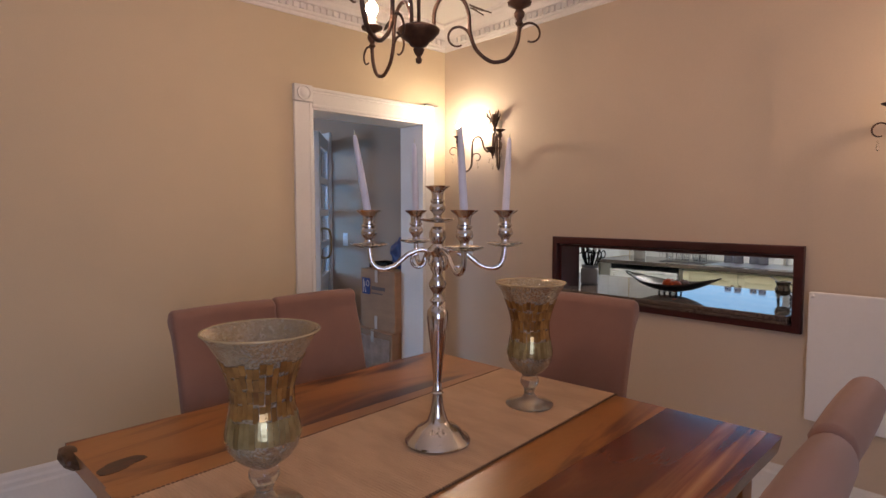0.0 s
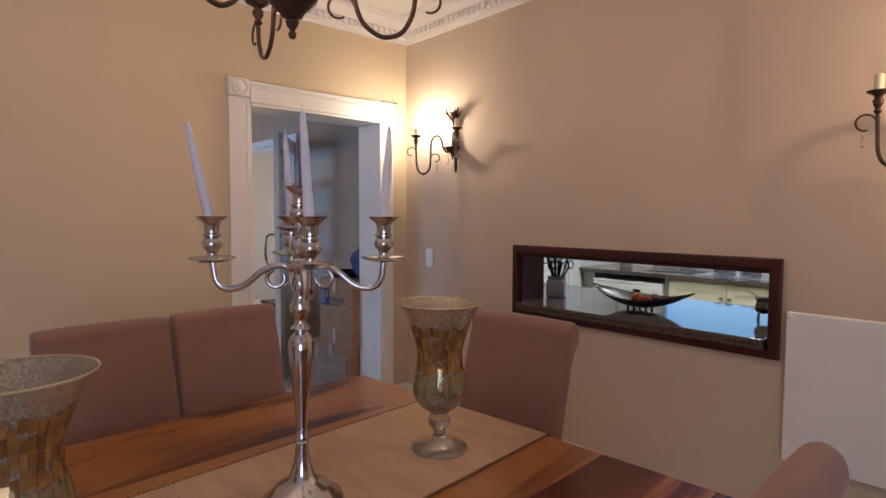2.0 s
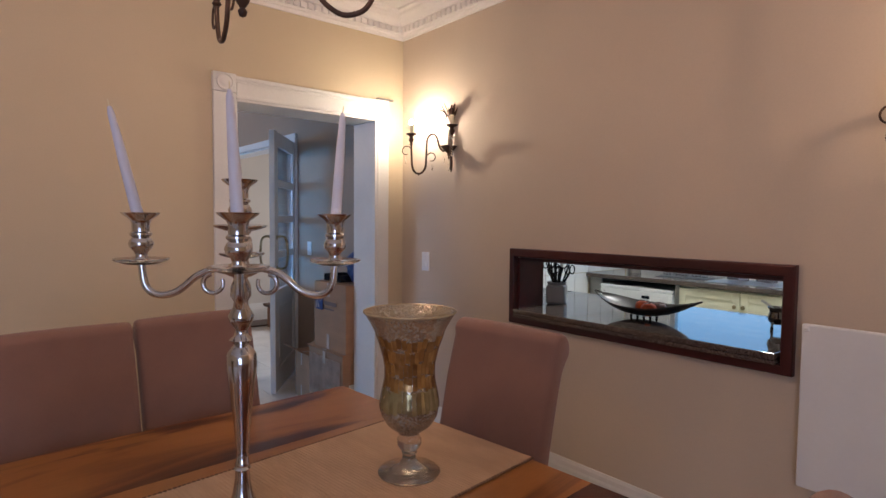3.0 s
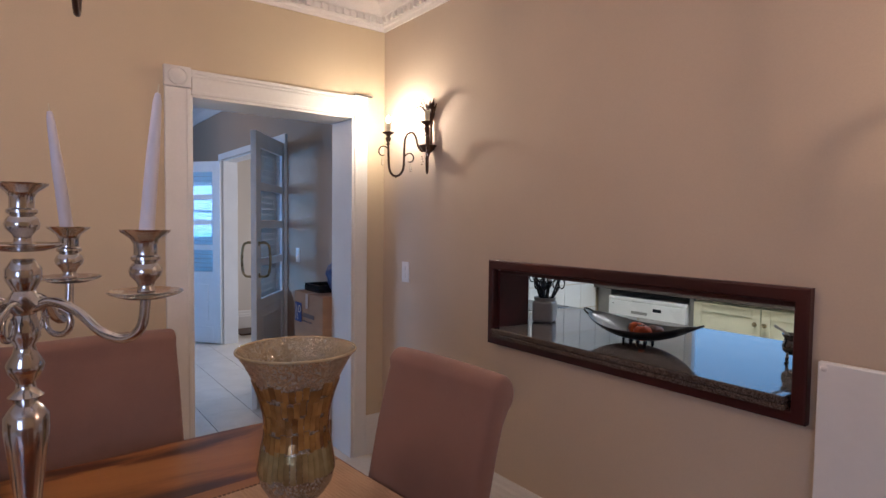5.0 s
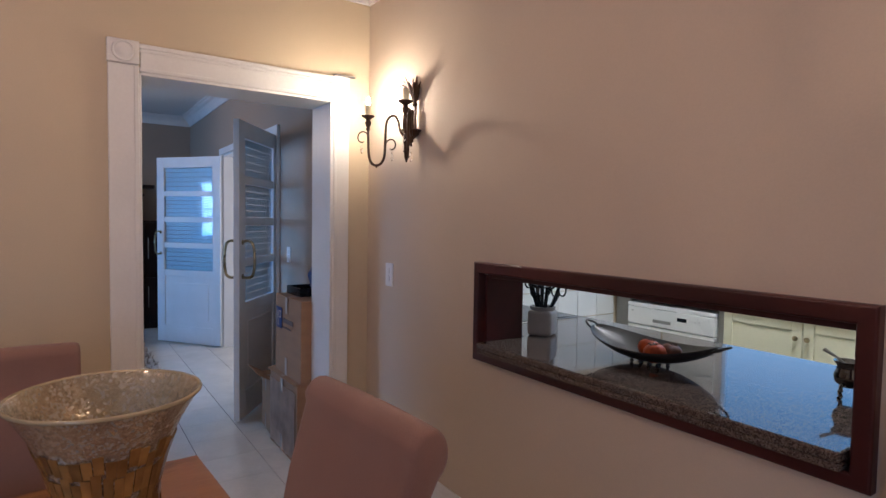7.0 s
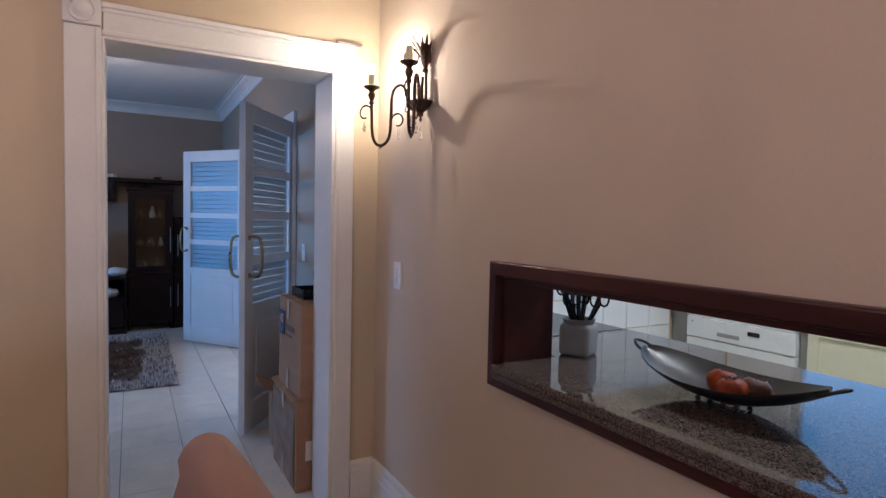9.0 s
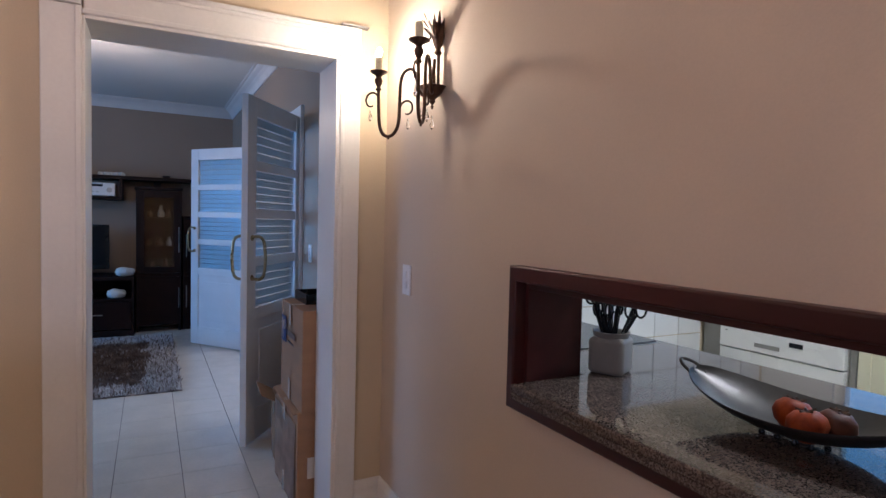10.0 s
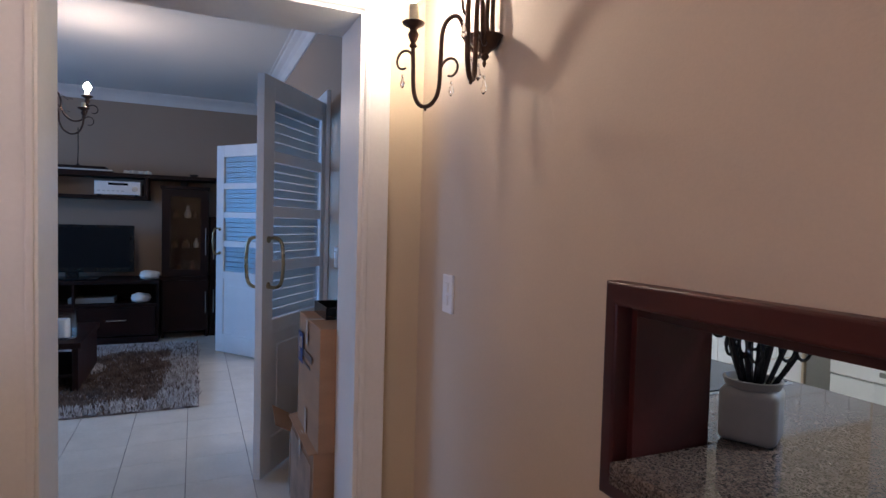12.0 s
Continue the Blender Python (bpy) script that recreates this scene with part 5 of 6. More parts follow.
def carton(x0, y0, z0, sx, sy, sz, label, turn=0.0, flaps=False):
    c = thing("cardboard_box", label, "box", pose(x0, y0, z0, 0, 0, turn), "stacked cardboard boxes")
    bm = bmesh.new()
    box(bm, (0, 0, 0), (sx, sy, sz), 0.004)
    for v in bm.verts:
        v.co += Vector((noise.noise(v.co * 5 + Vector((x0, 0, 0))), noise.noise(v.co * 5 + Vector((0, y0, 9))), 0)) * 0.006
    part("carton", bm, M_CARD, c, "", 30)
    boxed("tape", (sx * 0.46, -0.0075, sz - 0.10), (sx * 0.54, -0.006, sz), M_TAPE, c, 0.0)
    boxed("tape", (sx * 0.46, 0, sz), (sx * 0.54, sy, sz + 0.0015), M_TAPE, c, 0.0)
    boxed("tape", (sx * 0.44, -0.0075, 0.004), (sx * 0.52, -0.006, 0.11), M_TAPE, c, 0.0)
    if flaps:
        for k in range(2):
            bm = bmesh.new()
            box(bm, (0.0, 0, 0), (sx, 0.10, 0.004), 0.001, m=pose(0, 0.0 if k == 0 else sy, sz, 150 if k == 0 else 40))
            part("flap", bm, M_CARD, c)
    return c


b1 = carton(-3.66, 2.625, 0.0, 0.50, 0.33, 0.475, "worn brown cardboard box at the bottom of a stack")
b2 = carton(-3.60, 2.640, 0.478, 0.46, 0.32, 0.478, "brown cardboard box with a blue printed mark")
bm = bmesh.new()
n_ = 12
wrap = [[bm.verts.new((0.015 + 0.46 * i / n_, -0.0045 + 0.004 * noise.noise(Vector((i * 0.55, j * 0.4, 7))), 0.02 + 0.40 * j / n_ + 0.016 * noise.noise(Vector((i * 0.7, 2, j * 0.9))))) for i in range(n_ + 1)] for j in range(n_ + 1)]
for j in range(n_):
    for i in range(n_):
        bm.faces.new((wrap[j][i], wrap[j][i + 1], wrap[j + 1][i + 1], wrap[j + 1][i]))
bmesh.ops.solidify(bm, geom=bm.faces[:], thickness=0.001)
part("paper_wrap", bm, M_WRAP, b1, "creased pale wrapping paper", 50)
bm = bmesh.new()
box(bm, (0.0, -0.004, -0.002), (0.495, 0.075, 0.002), 0.001, m=pose(0, -0.012, 0.470, 14))
part("flap", bm, M_CARD, b1, "crushed lifted flap")
boxed("shipping_label", (0.5015, 0.05, 0.16), (0.5030, 0.13, 0.26), M_TRIM, b1, 0.0, "white paper label")
boxed("printed_mark", (0.035, -0.0075, 0.275), (0.145, -0.006, 0.405), M_BLUE_INK, b2, 0.0, "faded navy square mark with pale strokes")
boxed("pale_stroke", (0.048, -0.0085, 0.288), (0.056, -0.0076, 0.392), M_TAPE, b2, 0.0)
boxed("pale_stroke", (-0.004, -0.0085, -0.054), (0.004, -0.0076, 0.054), M_TAPE, b2, 0.0, "", pose(0.070, 0, 0.340, 0, -16))
bm = bmesh.new()
tube(bm, [Vector((0.112 + 0.020 * math.cos(a), -0.0072, 0.362 + 0.022 * math.sin(a))) for a in np.linspace(0, 2 * math.pi, 21)], 0.0035, 6)
part("pale_ring", bm, M_TAPE, b2)
boxed("print_bar", (0.165, -0.0075, 0.318), (0.345, -0.006, 0.345), M_GREY_INK, b2, 0.0, "faded grey printed bar")
boxed("print_bar", (0.165, -0.0075, 0.285), (0.310, -0.006, 0.295), M_GREY_INK, b2, 0.0, "faded grey printed bar")
carton(-3.98, 2.665, 0.0, 0.29, 0.26, 0.37, "small open cardboard box on the tiled floor", -4, True)
tray = thing("dark_tray", "dark open tray on top of the boxes", "tray", pose(-3.56, 2.70, 0.958))
boxed("base", (0, 0, 0), (0.24, 0.17, 0.006), M_BLACK, tray, 0.001)
for lo, hi in (((0, 0, 0.006), (0.24, 0.006, 0.05)), ((0, 0.164, 0.006), (0.24, 0.17, 0.05)), ((0, 0.006, 0.006), (0.006, 0.164, 0.05)), ((0.234, 0.006, 0.006), (0.24, 0.164, 0.05))):
    boxed("side", lo, hi, M_BLACK, tray, 0.001)
bag = thing("blue_sack", "crumpled dark blue plastic sack on the boxes", "bag", pose(-3.285, 2.845, 0.958))
bm = bmesh.new()
bmesh.ops.create_icosphere(bm, subdivisions=4, radius=0.1)
for v in bm.verts:
    k = 1 + 0.35 * noise.noise(v.co * 16) + 0.15 * noise.noise(v.co * 40)
    v.co = Vector((v.co.x * 1.1 * k, v.co.y * 0.85 * k, max(0.0, 0.10 + v.co.z * 1.4 * k)))
part("sack", bm, M_BLUE_BAG, bag, "", 50)

# shaggy rug
rug = tagged(new("shag_rug"), "grey shaggy rug with a dark brown middle band", "rug")
bm = bmesh.new()
RX0, RX1, RY0, RY1 = -7.70, -5.42, 0.55, 2.25
box(bm, (RX0, RY0, 0.002), (RX1, RY1, 0.014), 0.003)
part("backing", bm, M_RUG, rug)
rnd = random.Random(3)
tufts = {"light": ([], []), "dark": ([], [])}
for i in range(15000):
    x, y = rnd.uniform(RX0, RX1), rnd.uniform(RY0, RY1)
    e = min(x - RX0, RX1 - x, RY1 - y) + 0.06 * noise.noise(Vector((x * 4, y * 4, 0)))
    key = "dark" if (e > 0.24 and noise.noise(Vector((x * 2.2, y * 2.6, 5))) > -0.18 or rnd.random() < 0.22) else "light"
    V, F = tufts[key]
    a, b = rnd.uniform(0, 6.28), rnd.uniform(0, 6.28)
    lean, h, w = rnd.uniform(0.008, 0.03), rnd.uniform(0.02, 0.045), rnd.uniform(0.004, 0.008)
    n0 = len(V)
    for q in range(3):
        an = a + q * 2.094
        V.append((x + w * math.cos(an), y + w * math.sin(an), 0.012))
    V.append((x + lean * math.cos(b), y + lean * math.sin(b), 0.012 + h))
    F += [(n0, n0 + 1, n0 + 3), (n0 + 1, n0 + 2, n0 + 3), (n0 + 2, n0, n0 + 3)]
M_TUFT_L = mat("grey_shag_yarn", (0.66, 0.66, 0.66), 0.85, col2=(0.36, 0.33, 0.33), scale=14, var=0.3, bump=0.0)
M_TUFT_D = mat("brown_shag_yarn", (0.19, 0.13, 0.10), 0.85, col2=(0.07, 0.045, 0.035), scale=10, var=0.3, bump=0.0)
for key, material in (("light", M_TUFT_L), ("dark", M_TUFT_D)):
    me = bpy.data.meshes.new("shag")
    me.from_pydata(tufts[key][0], [], tufts[key][1])
    me.materials.append(material)
    ob = new("shag", me)
    ob.parent = rug
    tagged(ob, "pale grey tufts" if key == "light" else "dark brown tufts", "", "", "stuff")

# wall unit along the end wall
UX = -7.90
tvu = thing("tv_unit", "low espresso wood media unit with drawers", "tv unit")
boxed("top", (XF + 0.02, -0.55, 0.640), (UX, 1.86, 0.680), M_ESPRESSO, tvu, 0.003)
boxed("base", (XF + 0.03, -0.55, 0.0), (UX + 0.002, 1.86, 0.07), M_ESPRESSO, tvu, 0.002)
boxed("shelf", (XF + 0.03, -0.53, 0.40), (UX - 0.01, 1.84, 0.43), M_ESPRESSO, tvu, 0.002)
boxed("back", (XF + 0.02, -0.53, 0.07), (XF + 0.03, 1.84, 0.64), M_ESPRESSO, tvu, 0.0)
for y in (-0.55, 0.35, 1.05, 1.834):
    boxed("upright", (XF + 0.03, y, 0.0705), (UX - 0.004, y + 0.025, 0.6395), M_ESPRESSO, tvu, 0.001)
for a, b in ((-0.52, 0.345), (0.38, 1.045), (1.08, 1.828)):
    dr = boxed("drawer", (UX - 0.02, a, 0.085), (UX + 0.004, b, 0.395), M_ESPRESSO, tvu, 0.003)
    bm = bmesh.new()
    m_ = (a + b) / 2
    tube(bm, [(UX + 0.003, m_ - 0.09, 0.255), (UX + 0.024, m_ - 0.09, 0.255), (UX + 0.024, m_ + 0.09, 0.255), (UX + 0.003, m_ + 0.09, 0.255)], 0.005, 8)
    part("drawer_handle", bm, M_STEEL, dr, "slim steel bar handle")

tv = thing("television", "black flat screen television on the media unit", "television", pose(-8.12, 1.02, 0.681))
boxed("screen_body", (-0.03, -0.585, 0.075), (0.03, 0.585, 0.585), M_BLACK, tv, 0.008)
boxed("screen", (0.0302, -0.545, 0.125), (0.033, 0.545, 0.555), M_SCREEN, tv, 0.0)
boxed("neck", (-0.03, -0.06, 0.02), (0.02, 0.06, 0.075), M_BLACK, tv, 0.004)
boxed("foot", (-0.11, -0.25, 0.0), (0.11, 0.25, 0.02), M_BLACK, tv, 0.006)

sh = thing("wall_shelf", "espresso wood shelf bridge above the television", "shelf")
boxed("board", (XF, -0.55, 1.795), (-8.13, 2.50, 1.838), M_ESPRESSO, sh, 0.003)
boxed("lower_board", (XF, -0.55, 1.552), (-8.12, 1.74, 1.590), M_ESPRESSO, sh, 0.003)
for y in (-0.55, 0.55, 1.70):
    boxed("divider", (XF, y, 1.5902), (-8.13, y + 0.035, 1.7948), M_ESPRESSO, sh, 0.002)
boxed("post", (-8.40, 2.06, 1.722), (-8.30, 2.14, 1.795), M_ESPRESSO, sh, 0.002)

rc = thing("av_receiver", "silver stereo receiver on the shelf bridge", "receiver", pose(-8.14, 1.44, 1.5905))
boxed("case", (-0.28, -0.215, 0.012), (0.0, 0.215, 0.152), M_STEEL, rc, 0.004)
boxed("front", (0.0, -0.22, 0.010), (0.012, 0.22, 0.155), M_WHITE_PLASTIC, rc, 0.004, "silver front panel")
boxed("display", (0.0121, -0.09, 0.112), (0.014, 0.10, 0.138), M_SCREEN, rc, 0.0)
bm = bmesh.new()
lathe(bm, [(0, 0), (0.030, 0), (0.028, 0.016), (0, 0.017)], 24)
bmesh.ops.transform(bm, matrix=pose(0.012, 0.165, 0.075, 0, 90), verts=bm.verts)
part("volume_knob", bm, M_STEEL, rc, "", 50)
for i in range(6):
    boxed("button", (0.0121, -0.19 + 0.045 * i, 0.045), (0.015, -0.165 + 0.045 * i, 0.056), M_STEEL, rc, 0.001)
for sx in (-0.25, -0.03):
    for sy in (-0.18, 0.18):
        boxed("foot", (sx - 0.015, sy - 0.015, 0), (sx + 0.015, sy + 0.015, 0.0118), M_BLACK, rc, 0.001)

cab = thing("display_cabinet", "tall espresso wood display cabinet with a glass door", "cabinet")
cy0, cy1, CX = 1.875, 2.36, -8.09
boxed("side", (XF, cy0, 0), (CX, cy0 + 0.03, 1.69), M_ESPRESSO, cab, 0.002)
boxed("side", (XF, cy1 - 0.03, 0), (CX, cy1, 1.69), M_ESPRESSO, cab, 0.002)
boxed("top", (XF, cy0 - 0.015, 1.6902), (CX + 0.015, cy1 + 0.015, 1.722), M_ESPRESSO, cab, 0.003)
boxed("back", (XF, cy0 + 0.03, 0.07), (XF + 0.012, cy1 - 0.03, 1.69), M_ESPRESSO, cab, 0.0)
boxed("waist", (XF, cy0 - 0.01, 0.66), (CX + 0.012, cy1 + 0.01, 0.70), M_ESPRESSO, cab, 0.002)
for z in (1.02, 1.36):
    boxed("glass_shelf", (XF + 0.02, cy0 + 0.031, z), (CX - 0.03, cy1 - 0.031, z + 0.008), M_CLEAR, cab, 0.0)
bm = bmesh.new()
for lo, hi in (((CX, cy0 + 0.005, 0.705), (CX + 0.022, cy0 + 0.085, 1.685)), ((CX, cy1 - 0.085, 0.705), (CX + 0.022, cy1 - 0.005, 1.685)), ((CX, cy0 + 0.085, 0.705), (CX + 0.022, cy1 - 0.085, 0.78)), ((CX, cy0 + 0.085, 1.60), (CX + 0.022, cy1 - 0.085, 1.685))):
    box(bm, lo, hi, 0.002)
gdoor = part("glass_door", bm, M_ESPRESSO, cab, "", 40)
boxed("door_pane", (CX + 0.006, cy0 + 0.08, 0.775), (CX + 0.010, cy1 - 0.08, 1.605), M_CLEAR, gdoor, 0.0).visible_shadow = False
ld = boxed("lower_door", (CX, cy0 + 0.005, 0.08), (CX + 0.022, cy1 - 0.005, 0.655), M_ESPRESSO, cab, 0.003)
for z0_, z1_, par in ((0.95, 1.25, gdoor), (0.28, 0.52, ld)):
    bm = bmesh.new()
    tube(bm, [(CX + 0.02, cy1 - 0.03, z0_), (CX + 0.045, cy1 - 0.03, z0_), (CX + 0.045, cy1 - 0.03, z1_), (CX + 0.02, cy1 - 0.03, z1_)], 0.005, 8)
    part("bar_handle", bm, M_STEEL, par, "slim steel bar handle")
for i, (y, z, h, r) in enumerate(((2.02, 1.369, 0.09, 0.03), (2.14, 1.369, 0.14, 0.04), (2.22, 1.369, 0.10, 0.03), (2.00, 1.029, 0.07, 0.04), (2.12, 1.029, 0.09, 0.045), (2.23, 1.029, 0.10, 0.03), (2.05, 0.701, 0.12, 0.05), (2.19, 0.701, 0.16, 0.04))):
    o = thing("ornament", "small dark ornament inside the display cabinet", "ornament", pose(-8.25, y, z), "ornaments in the cabinet")
    bm = bmesh.new()
    lathe(bm, [(0, 0), (r * 0.8, 0), (r, h * 0.3), (r * 0.6, h * 0.6), (r * 0.35, h * 0.8), (r * 0.5, h), (0, h)], 16)
    part("body", bm, M_GREY if i % 4 == 1 else M_EDGE, o, "", 50)

sc_ = thing("side_cabinet", "narrow dark cabinet beside the display cabinet", "cabinet")
boxed("body", (XF, 2.375, 0), (-8.12, 2.70, 1.36), M_ESPRESSO, sc_, 0.003)
boxed("top", (XF, 2.37, 1.3602), (-8.10, 2.71, 1.385), M_ESPRESSO, sc_, 0.003)
for z0_, z1_ in ((0.08, 0.655), (0.70, 1.35)):
    dd = boxed("door", (-8.1198, 2.38, z0_), (-8.10, 2.69, z1_), M_ESPRESSO, sc_, 0.003)
    bm = bmesh.new()
    tube(bm, [(-8.102, 2.415, z0_ + 0.2), (-8.078, 2.415, z0_ + 0.2), (-8.078, 2.415, z0_ + 0.46), (-8.102, 2.415, z0_ + 0.46)], 0.005, 8)
    part("bar_handle", bm, M_STEEL, dd, "slim steel bar handle")

# shell bowl, coral and other small ornaments
def shell_ornament(p, r, label, seed):
    o = thing("shell_ornament", label, "ornament", pose(*p))
    bm = bmesh.new()
    bmesh.ops.create_icosphere(bm, subdivisions=3, radius=r)
    for v in bm.verts:
        k = 1 + 0.10 * math.sin(9 * math.atan2(v.co.y, v.co.x)) + 0.12 * noise.noise(v.co * 20 + Vector((seed, 0, 0)))
        v.co = Vector((v.co.x * k, v.co.y * 1.25 * k, max(0, r * 0.62 + v.co.z * 0.72 * k)))
    part("shell", bm, M_TRIM, o, "", 60)


shell_ornament((-7.99, 1.765, 0.681), 0.078, "white shell ornament on the media unit", 2)
shell_ornament((-8.00, 1.68, 0.431), 0.078, "round white shell ornament in the media unit", 7)
box_dvd = thing("media_player", "slim grey media player in the media unit", "media player", pose(-8.1, 1.22, 0.431))
boxed("case", (-0.13, -0.21, 0.006), (0.15, 0.21, 0.062), M_GREY, box_dvd, 0.004)
for sy in (-0.17, 0.17):
    boxed("foot", (-0.1, sy - 0.012, 0), (0.12, sy + 0.012, 0.0058), M_BLACK, box_dvd, 0.0)
tz = thing("shelf_tray", "dark flat tray with a white cloth on the shelf", "tray", pose(-8.30, 1.02, 1.8385))
boxed("tray_base", (-0.14, -0.42, 0), (0.14, 0.38, 0.014), M_ESPRESSO, tz, 0.003)
boxed("cloth", (-0.135, -0.40, 0.0142), (0.142, 0.36, 0.030), M_TRIM, tz, 0.006)
boxed("lid", (-0.13, -0.36, 0.0302), (0.13, 0.30, 0.062), M_ESPRESSO, tz, 0.006)
ae = thing("rod_aerial", "thin black rod aerial standing on the shelf tray", "aerial", pose(-8.20, 1.06, 1.9010))
bm = bmesh.new()
lathe(bm, [(0, 0), (0.022, 0), (0.020, 0.010), (0.006, 0.014), (0, 0.014)], 16)
part("base", bm, M_BLACK, ae, "", 50)
bm = bmesh.new()
tube(bm, [(0, 0, 0.012), (0, 0.004, 0.20), (0, 0.002, 0.40)], 0.0045, 6)
part("rod", bm, M_BLACK, ae)
cr2 = thing("coral_ornament", "white knobbly coral piece on the shelf", "ornament", pose(-8.28, 1.62, 1.8385))
bm = bmesh.new()
rnd = random.Random(12)
for i in range(16):
    x, y = rnd.uniform(-0.05, 0.05), -0.12 + 0.24 * i / 15
    lathe(bm, [(0, 0), (0.018, 0.004), (0.022, 0.018), (0.014, 0.034 + rnd.uniform(0, 0.012)), (0, 0.046)], 10, (x, y, 0))
part("coral", bm, M_TRIM, cr2, "", 60)
cd2 = thing("shelf_dish", "small dark dish at the end of the shelf", "dish", pose(-8.28, 2.20, 1.8385))
bm = bmesh.new()
lathe(bm, [(0, 0), (0.03, 0), (0.05, 0.03), (0.048, 0.032), (0.028, 0.006), (0, 0.006)], 20)
part("dish", bm, M_BOWL, cd2, "", 50)

# coffee table with a candle in a glass
ct = thing("coffee_table", "low dark espresso wood coffee table on the rug", "table")
boxed("top", (-6.95, 0.45, 0.355), (-6.00, 1.43, 0.40), M_ESPRESSO, ct, 0.004)
boxed("shelf", (-6.90, 0.50, 0.13), (-6.05, 1.38, 0.155), M_ESPRESSO, ct, 0.003)
boxed("end_panel", (-6.93, 0.47, 0.0145), (-6.02, 0.51, 0.3545), M_ESPRESSO, ct, 0.002)
boxed("end_panel", (-6.93, 1.37, 0.0145), (-6.02, 1.41, 0.3545), M_ESPRESSO, ct, 0.002)
hl = thing("glass_hurricane", "clear glass cylinder holding a white pillar candle", "candle holder", pose(-6.25, 1.27, 0.401))
bm = bmesh.new()
lathe(bm, [(0, 0), (0.095, 0), (0.098, 0.01), (0.098, 0.185), (0.094, 0.185), (0.093, 0.012), (0, 0.012)], 32)
part("glass", bm, M_CLEAR, hl, "", 50)
pc = thing("pillar_candle", "white pillar candle inside the glass cylinder", "candle", pose(-6.25, 1.27, 0.4135))
bm = bmesh.new()
lathe(bm, [(0, 0), (0.052, 0), (0.052, 0.13), (0.046, 0.137), (0, 0.132)], 28)
part("wax", bm, M_TRIM, pc, "", 50)

chandelier(pose(-5.80, 1.185, 2.02), CEIL2 - 2.02, (92, 208, 328, 76), (True, False, False, False), "dark iron chandelier with one lit bulb", (0, 0, 0, 0.10), (0.060, 0.024), M_BULB_LIVING)

# passage beyond the double doorway
ps = thing("wooden_step", "low brown wooden step box in the passage", "step")
boxed("body", (-6.86, 3.62, 0.0), (-6.50, 4.30, 0.27), M_CARD, ps, 0.004)
boxed("tread", (-6.90, 3.58, 0.2702), (-6.46, 4.34, 0.31), M_EDGE, ps, 0.006, "darker overhanging tread")
mt = thing("door_mat", "flat dark brown mat on the passage floor", "mat")
boxed("pile", (-7.30, 3.30, 0.001), (-6.92, 3.95, 0.020), M_EDGE, mt, 0.004)
bm = bmesh.new()
extrude_profile(bm, SKIRT, (-7.40, 4.999, 0), (-7.40, YL + 0.157, 0))
setting("baseboard", bm, M_TRIM, "white moulded skirting board of the passage")

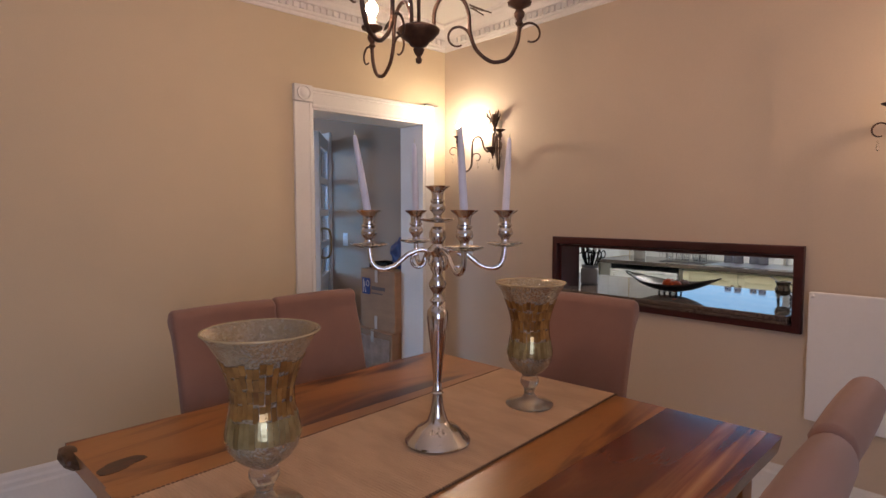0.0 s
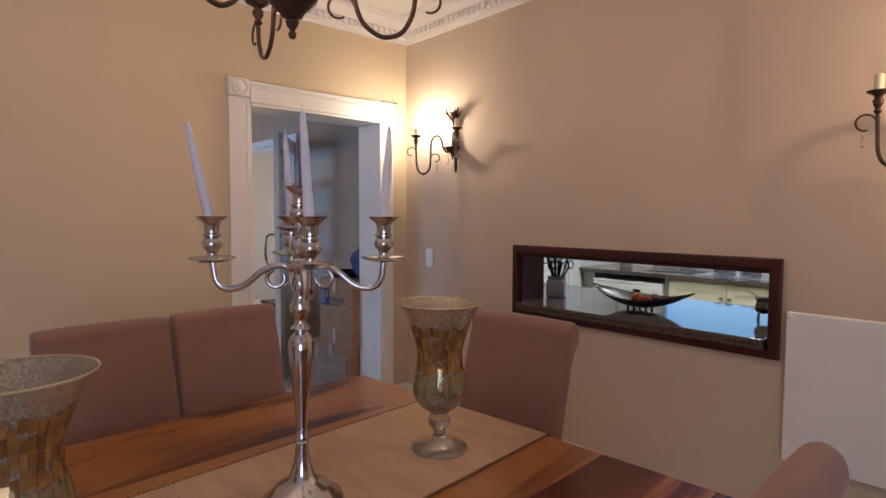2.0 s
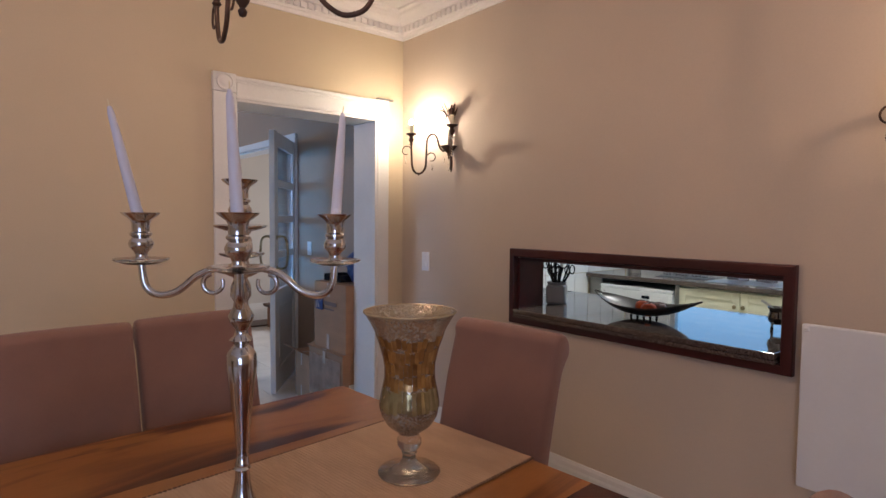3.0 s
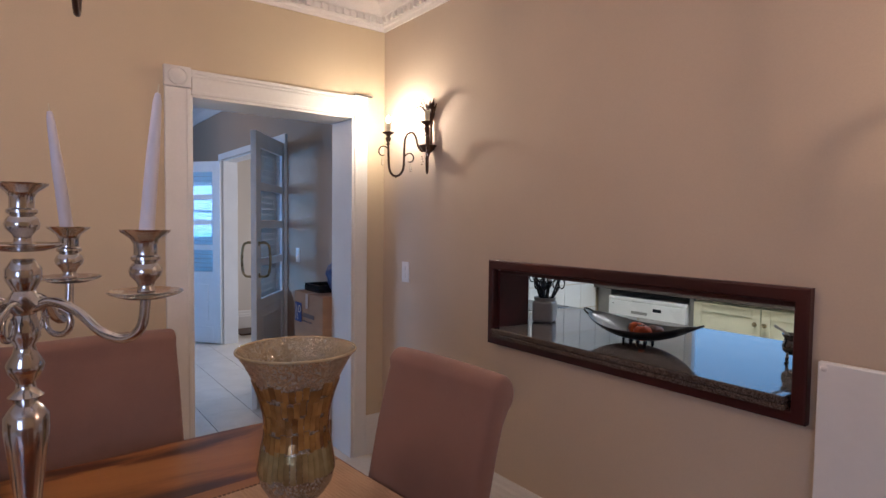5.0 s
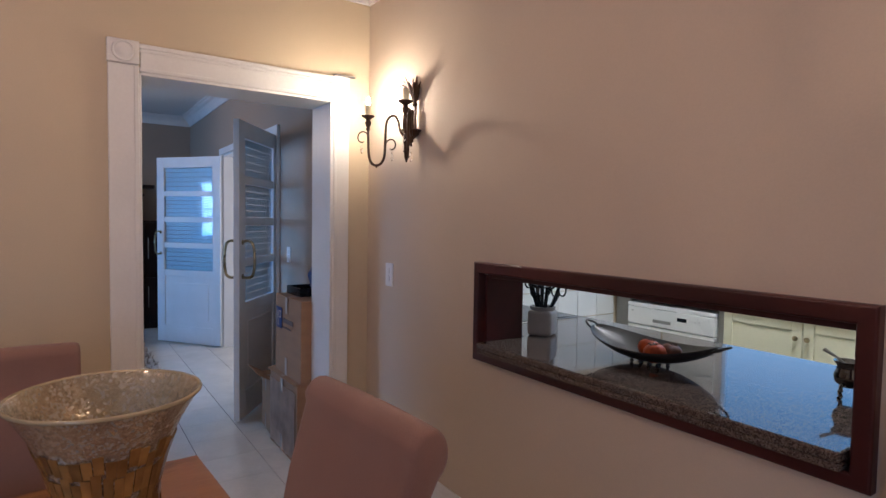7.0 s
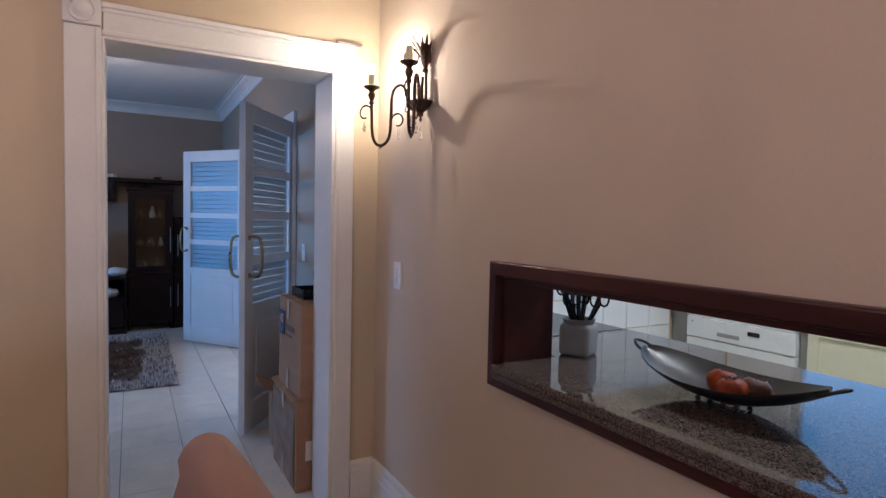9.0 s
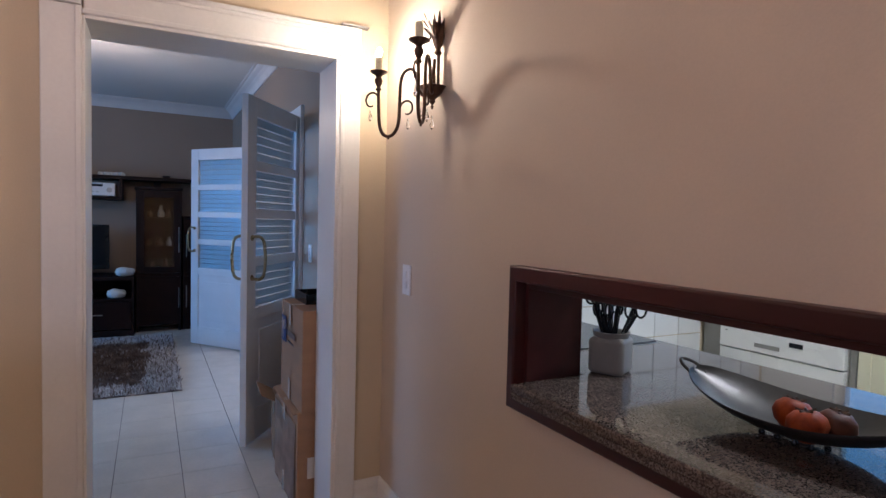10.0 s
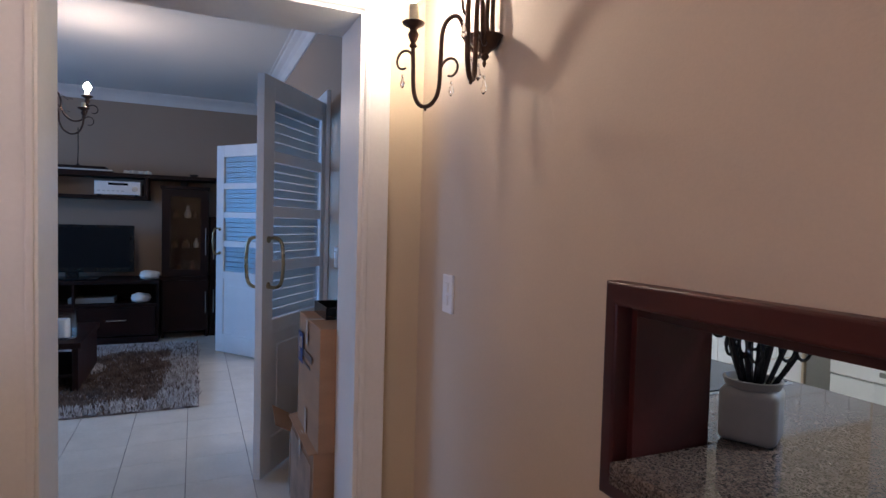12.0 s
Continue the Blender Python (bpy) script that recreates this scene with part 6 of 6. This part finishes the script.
# living room window, and the added dining room window behind the camera
for nm, kind, fr in (("window_2", "white framed living room window", [((-7.25, -2.42, 1.02), (-5.05, -2.37, 1.08)), ((-7.25, -2.42, 2.14), (-5.05, -2.37, 2.2)), ((-7.25, -2.42, 1.08), (-7.19, -2.37, 2.14)), ((-5.11, -2.42, 1.08), (-5.05, -2.37, 2.14)), ((-6.18, -2.42, 1.08), (-6.12, -2.37, 2.14)), ((-6.74, -2.42, 1.08), (-6.70, -2.37, 2.14)), ((-5.60, -2.42, 1.08), (-5.56, -2.37, 2.14)), ((-7.19, -2.415, 1.58), (-5.11, -2.375, 1.63))]),
                     ("window_3", "unseen, added dining room window with a white frame", [((1.75, -1.3, 0.85), (1.79, 0.1, 0.91)), ((1.75, -1.3, 2.09), (1.79, 0.1, 2.15)), ((1.75, -1.3, 0.91), (1.79, -1.24, 2.09)), ((1.75, 0.04, 0.91), (1.79, 0.1, 2.09)), ((1.75, -0.63, 0.91), (1.79, -0.57, 2.09))])):
    w = tagged(new(nm), kind, "window", "", "structure")
    for lo, hi in fr:
        boxed("frame_bar", lo, hi, M_TRIM, w, 0.003)

# ---- ground and floor ----
bm = bmesh.new()
box(bm, (-60, -60, -0.30), (60, 60, -0.22))
M_GROUND = mat("dry_garden_ground", (0.20, 0.17, 0.11), 0.95, scale=0.6, fine=12, var=0.3, bump=0.3)
setting("ground", bm, M_GROUND, "dry garden ground outside the house")
bm = bmesh.new()
box(bm, (XF - 0.2, -2.5, -0.22), (1.9, 5.85, -0.0085))
floor = setting("floor", bm, M_GROUT, "pale ceramic floor tiles with thin dark joints")
TW = 0.325
bm = bmesh.new()
box(bm, (-TW / 2 + 0.0009, -TW / 2 + 0.0016, -0.0085), (TW / 2 - 0.0009, TW / 2 - 0.0016, 0.0), 0.0012, 1)
tile_me = bpy.data.meshes.new("floor_tile")
bm.to_mesh(tile_me)
bm.free()
tile_me.materials.append(M_TILE)
V, F = [], []
for i in range(-27, 6):
    for j in range(-8, 18):
        x = (i + 0.5) * TW + 0.06
        y = 1.85 + (j - 5 + 0.5) * TW
        if not (XF < x < 1.75 and -2.3 < y < 5.6):
            continue
        if -8.4 < x < -1.4 and 0.9 < y < 2.95:
            ob = new("floor_tile", tile_me)
            ob.location, ob.parent = (x, y, 0), floor
        else:
            n0 = len(V)
            for dx, dy, z in ((-1, -1, -0.0085), (1, -1, -0.0085), (1, 1, -0.0085), (-1, 1, -0.0085), (-1, -1, 0), (1, -1, 0), (1, 1, 0), (-1, 1, 0)):
                V.append((x + dx * (TW / 2 - 0.0014), y + dy * (TW / 2 - 0.0014), z))
            F += [tuple(n0 + k for k in q) for q in ((4, 5, 6, 7), (0, 1, 5, 4), (1, 2, 6, 5), (2, 3, 7, 6), (3, 0, 4, 7))]
me = bpy.data.meshes.new("outer_tiles")
me.from_pydata(V, [], F)
me.materials.append(M_TILE)
ob = new("outer_tiles", me)
ob.parent = floor
tagged(ob, "pale ceramic floor tiles", "", "", "stuff")
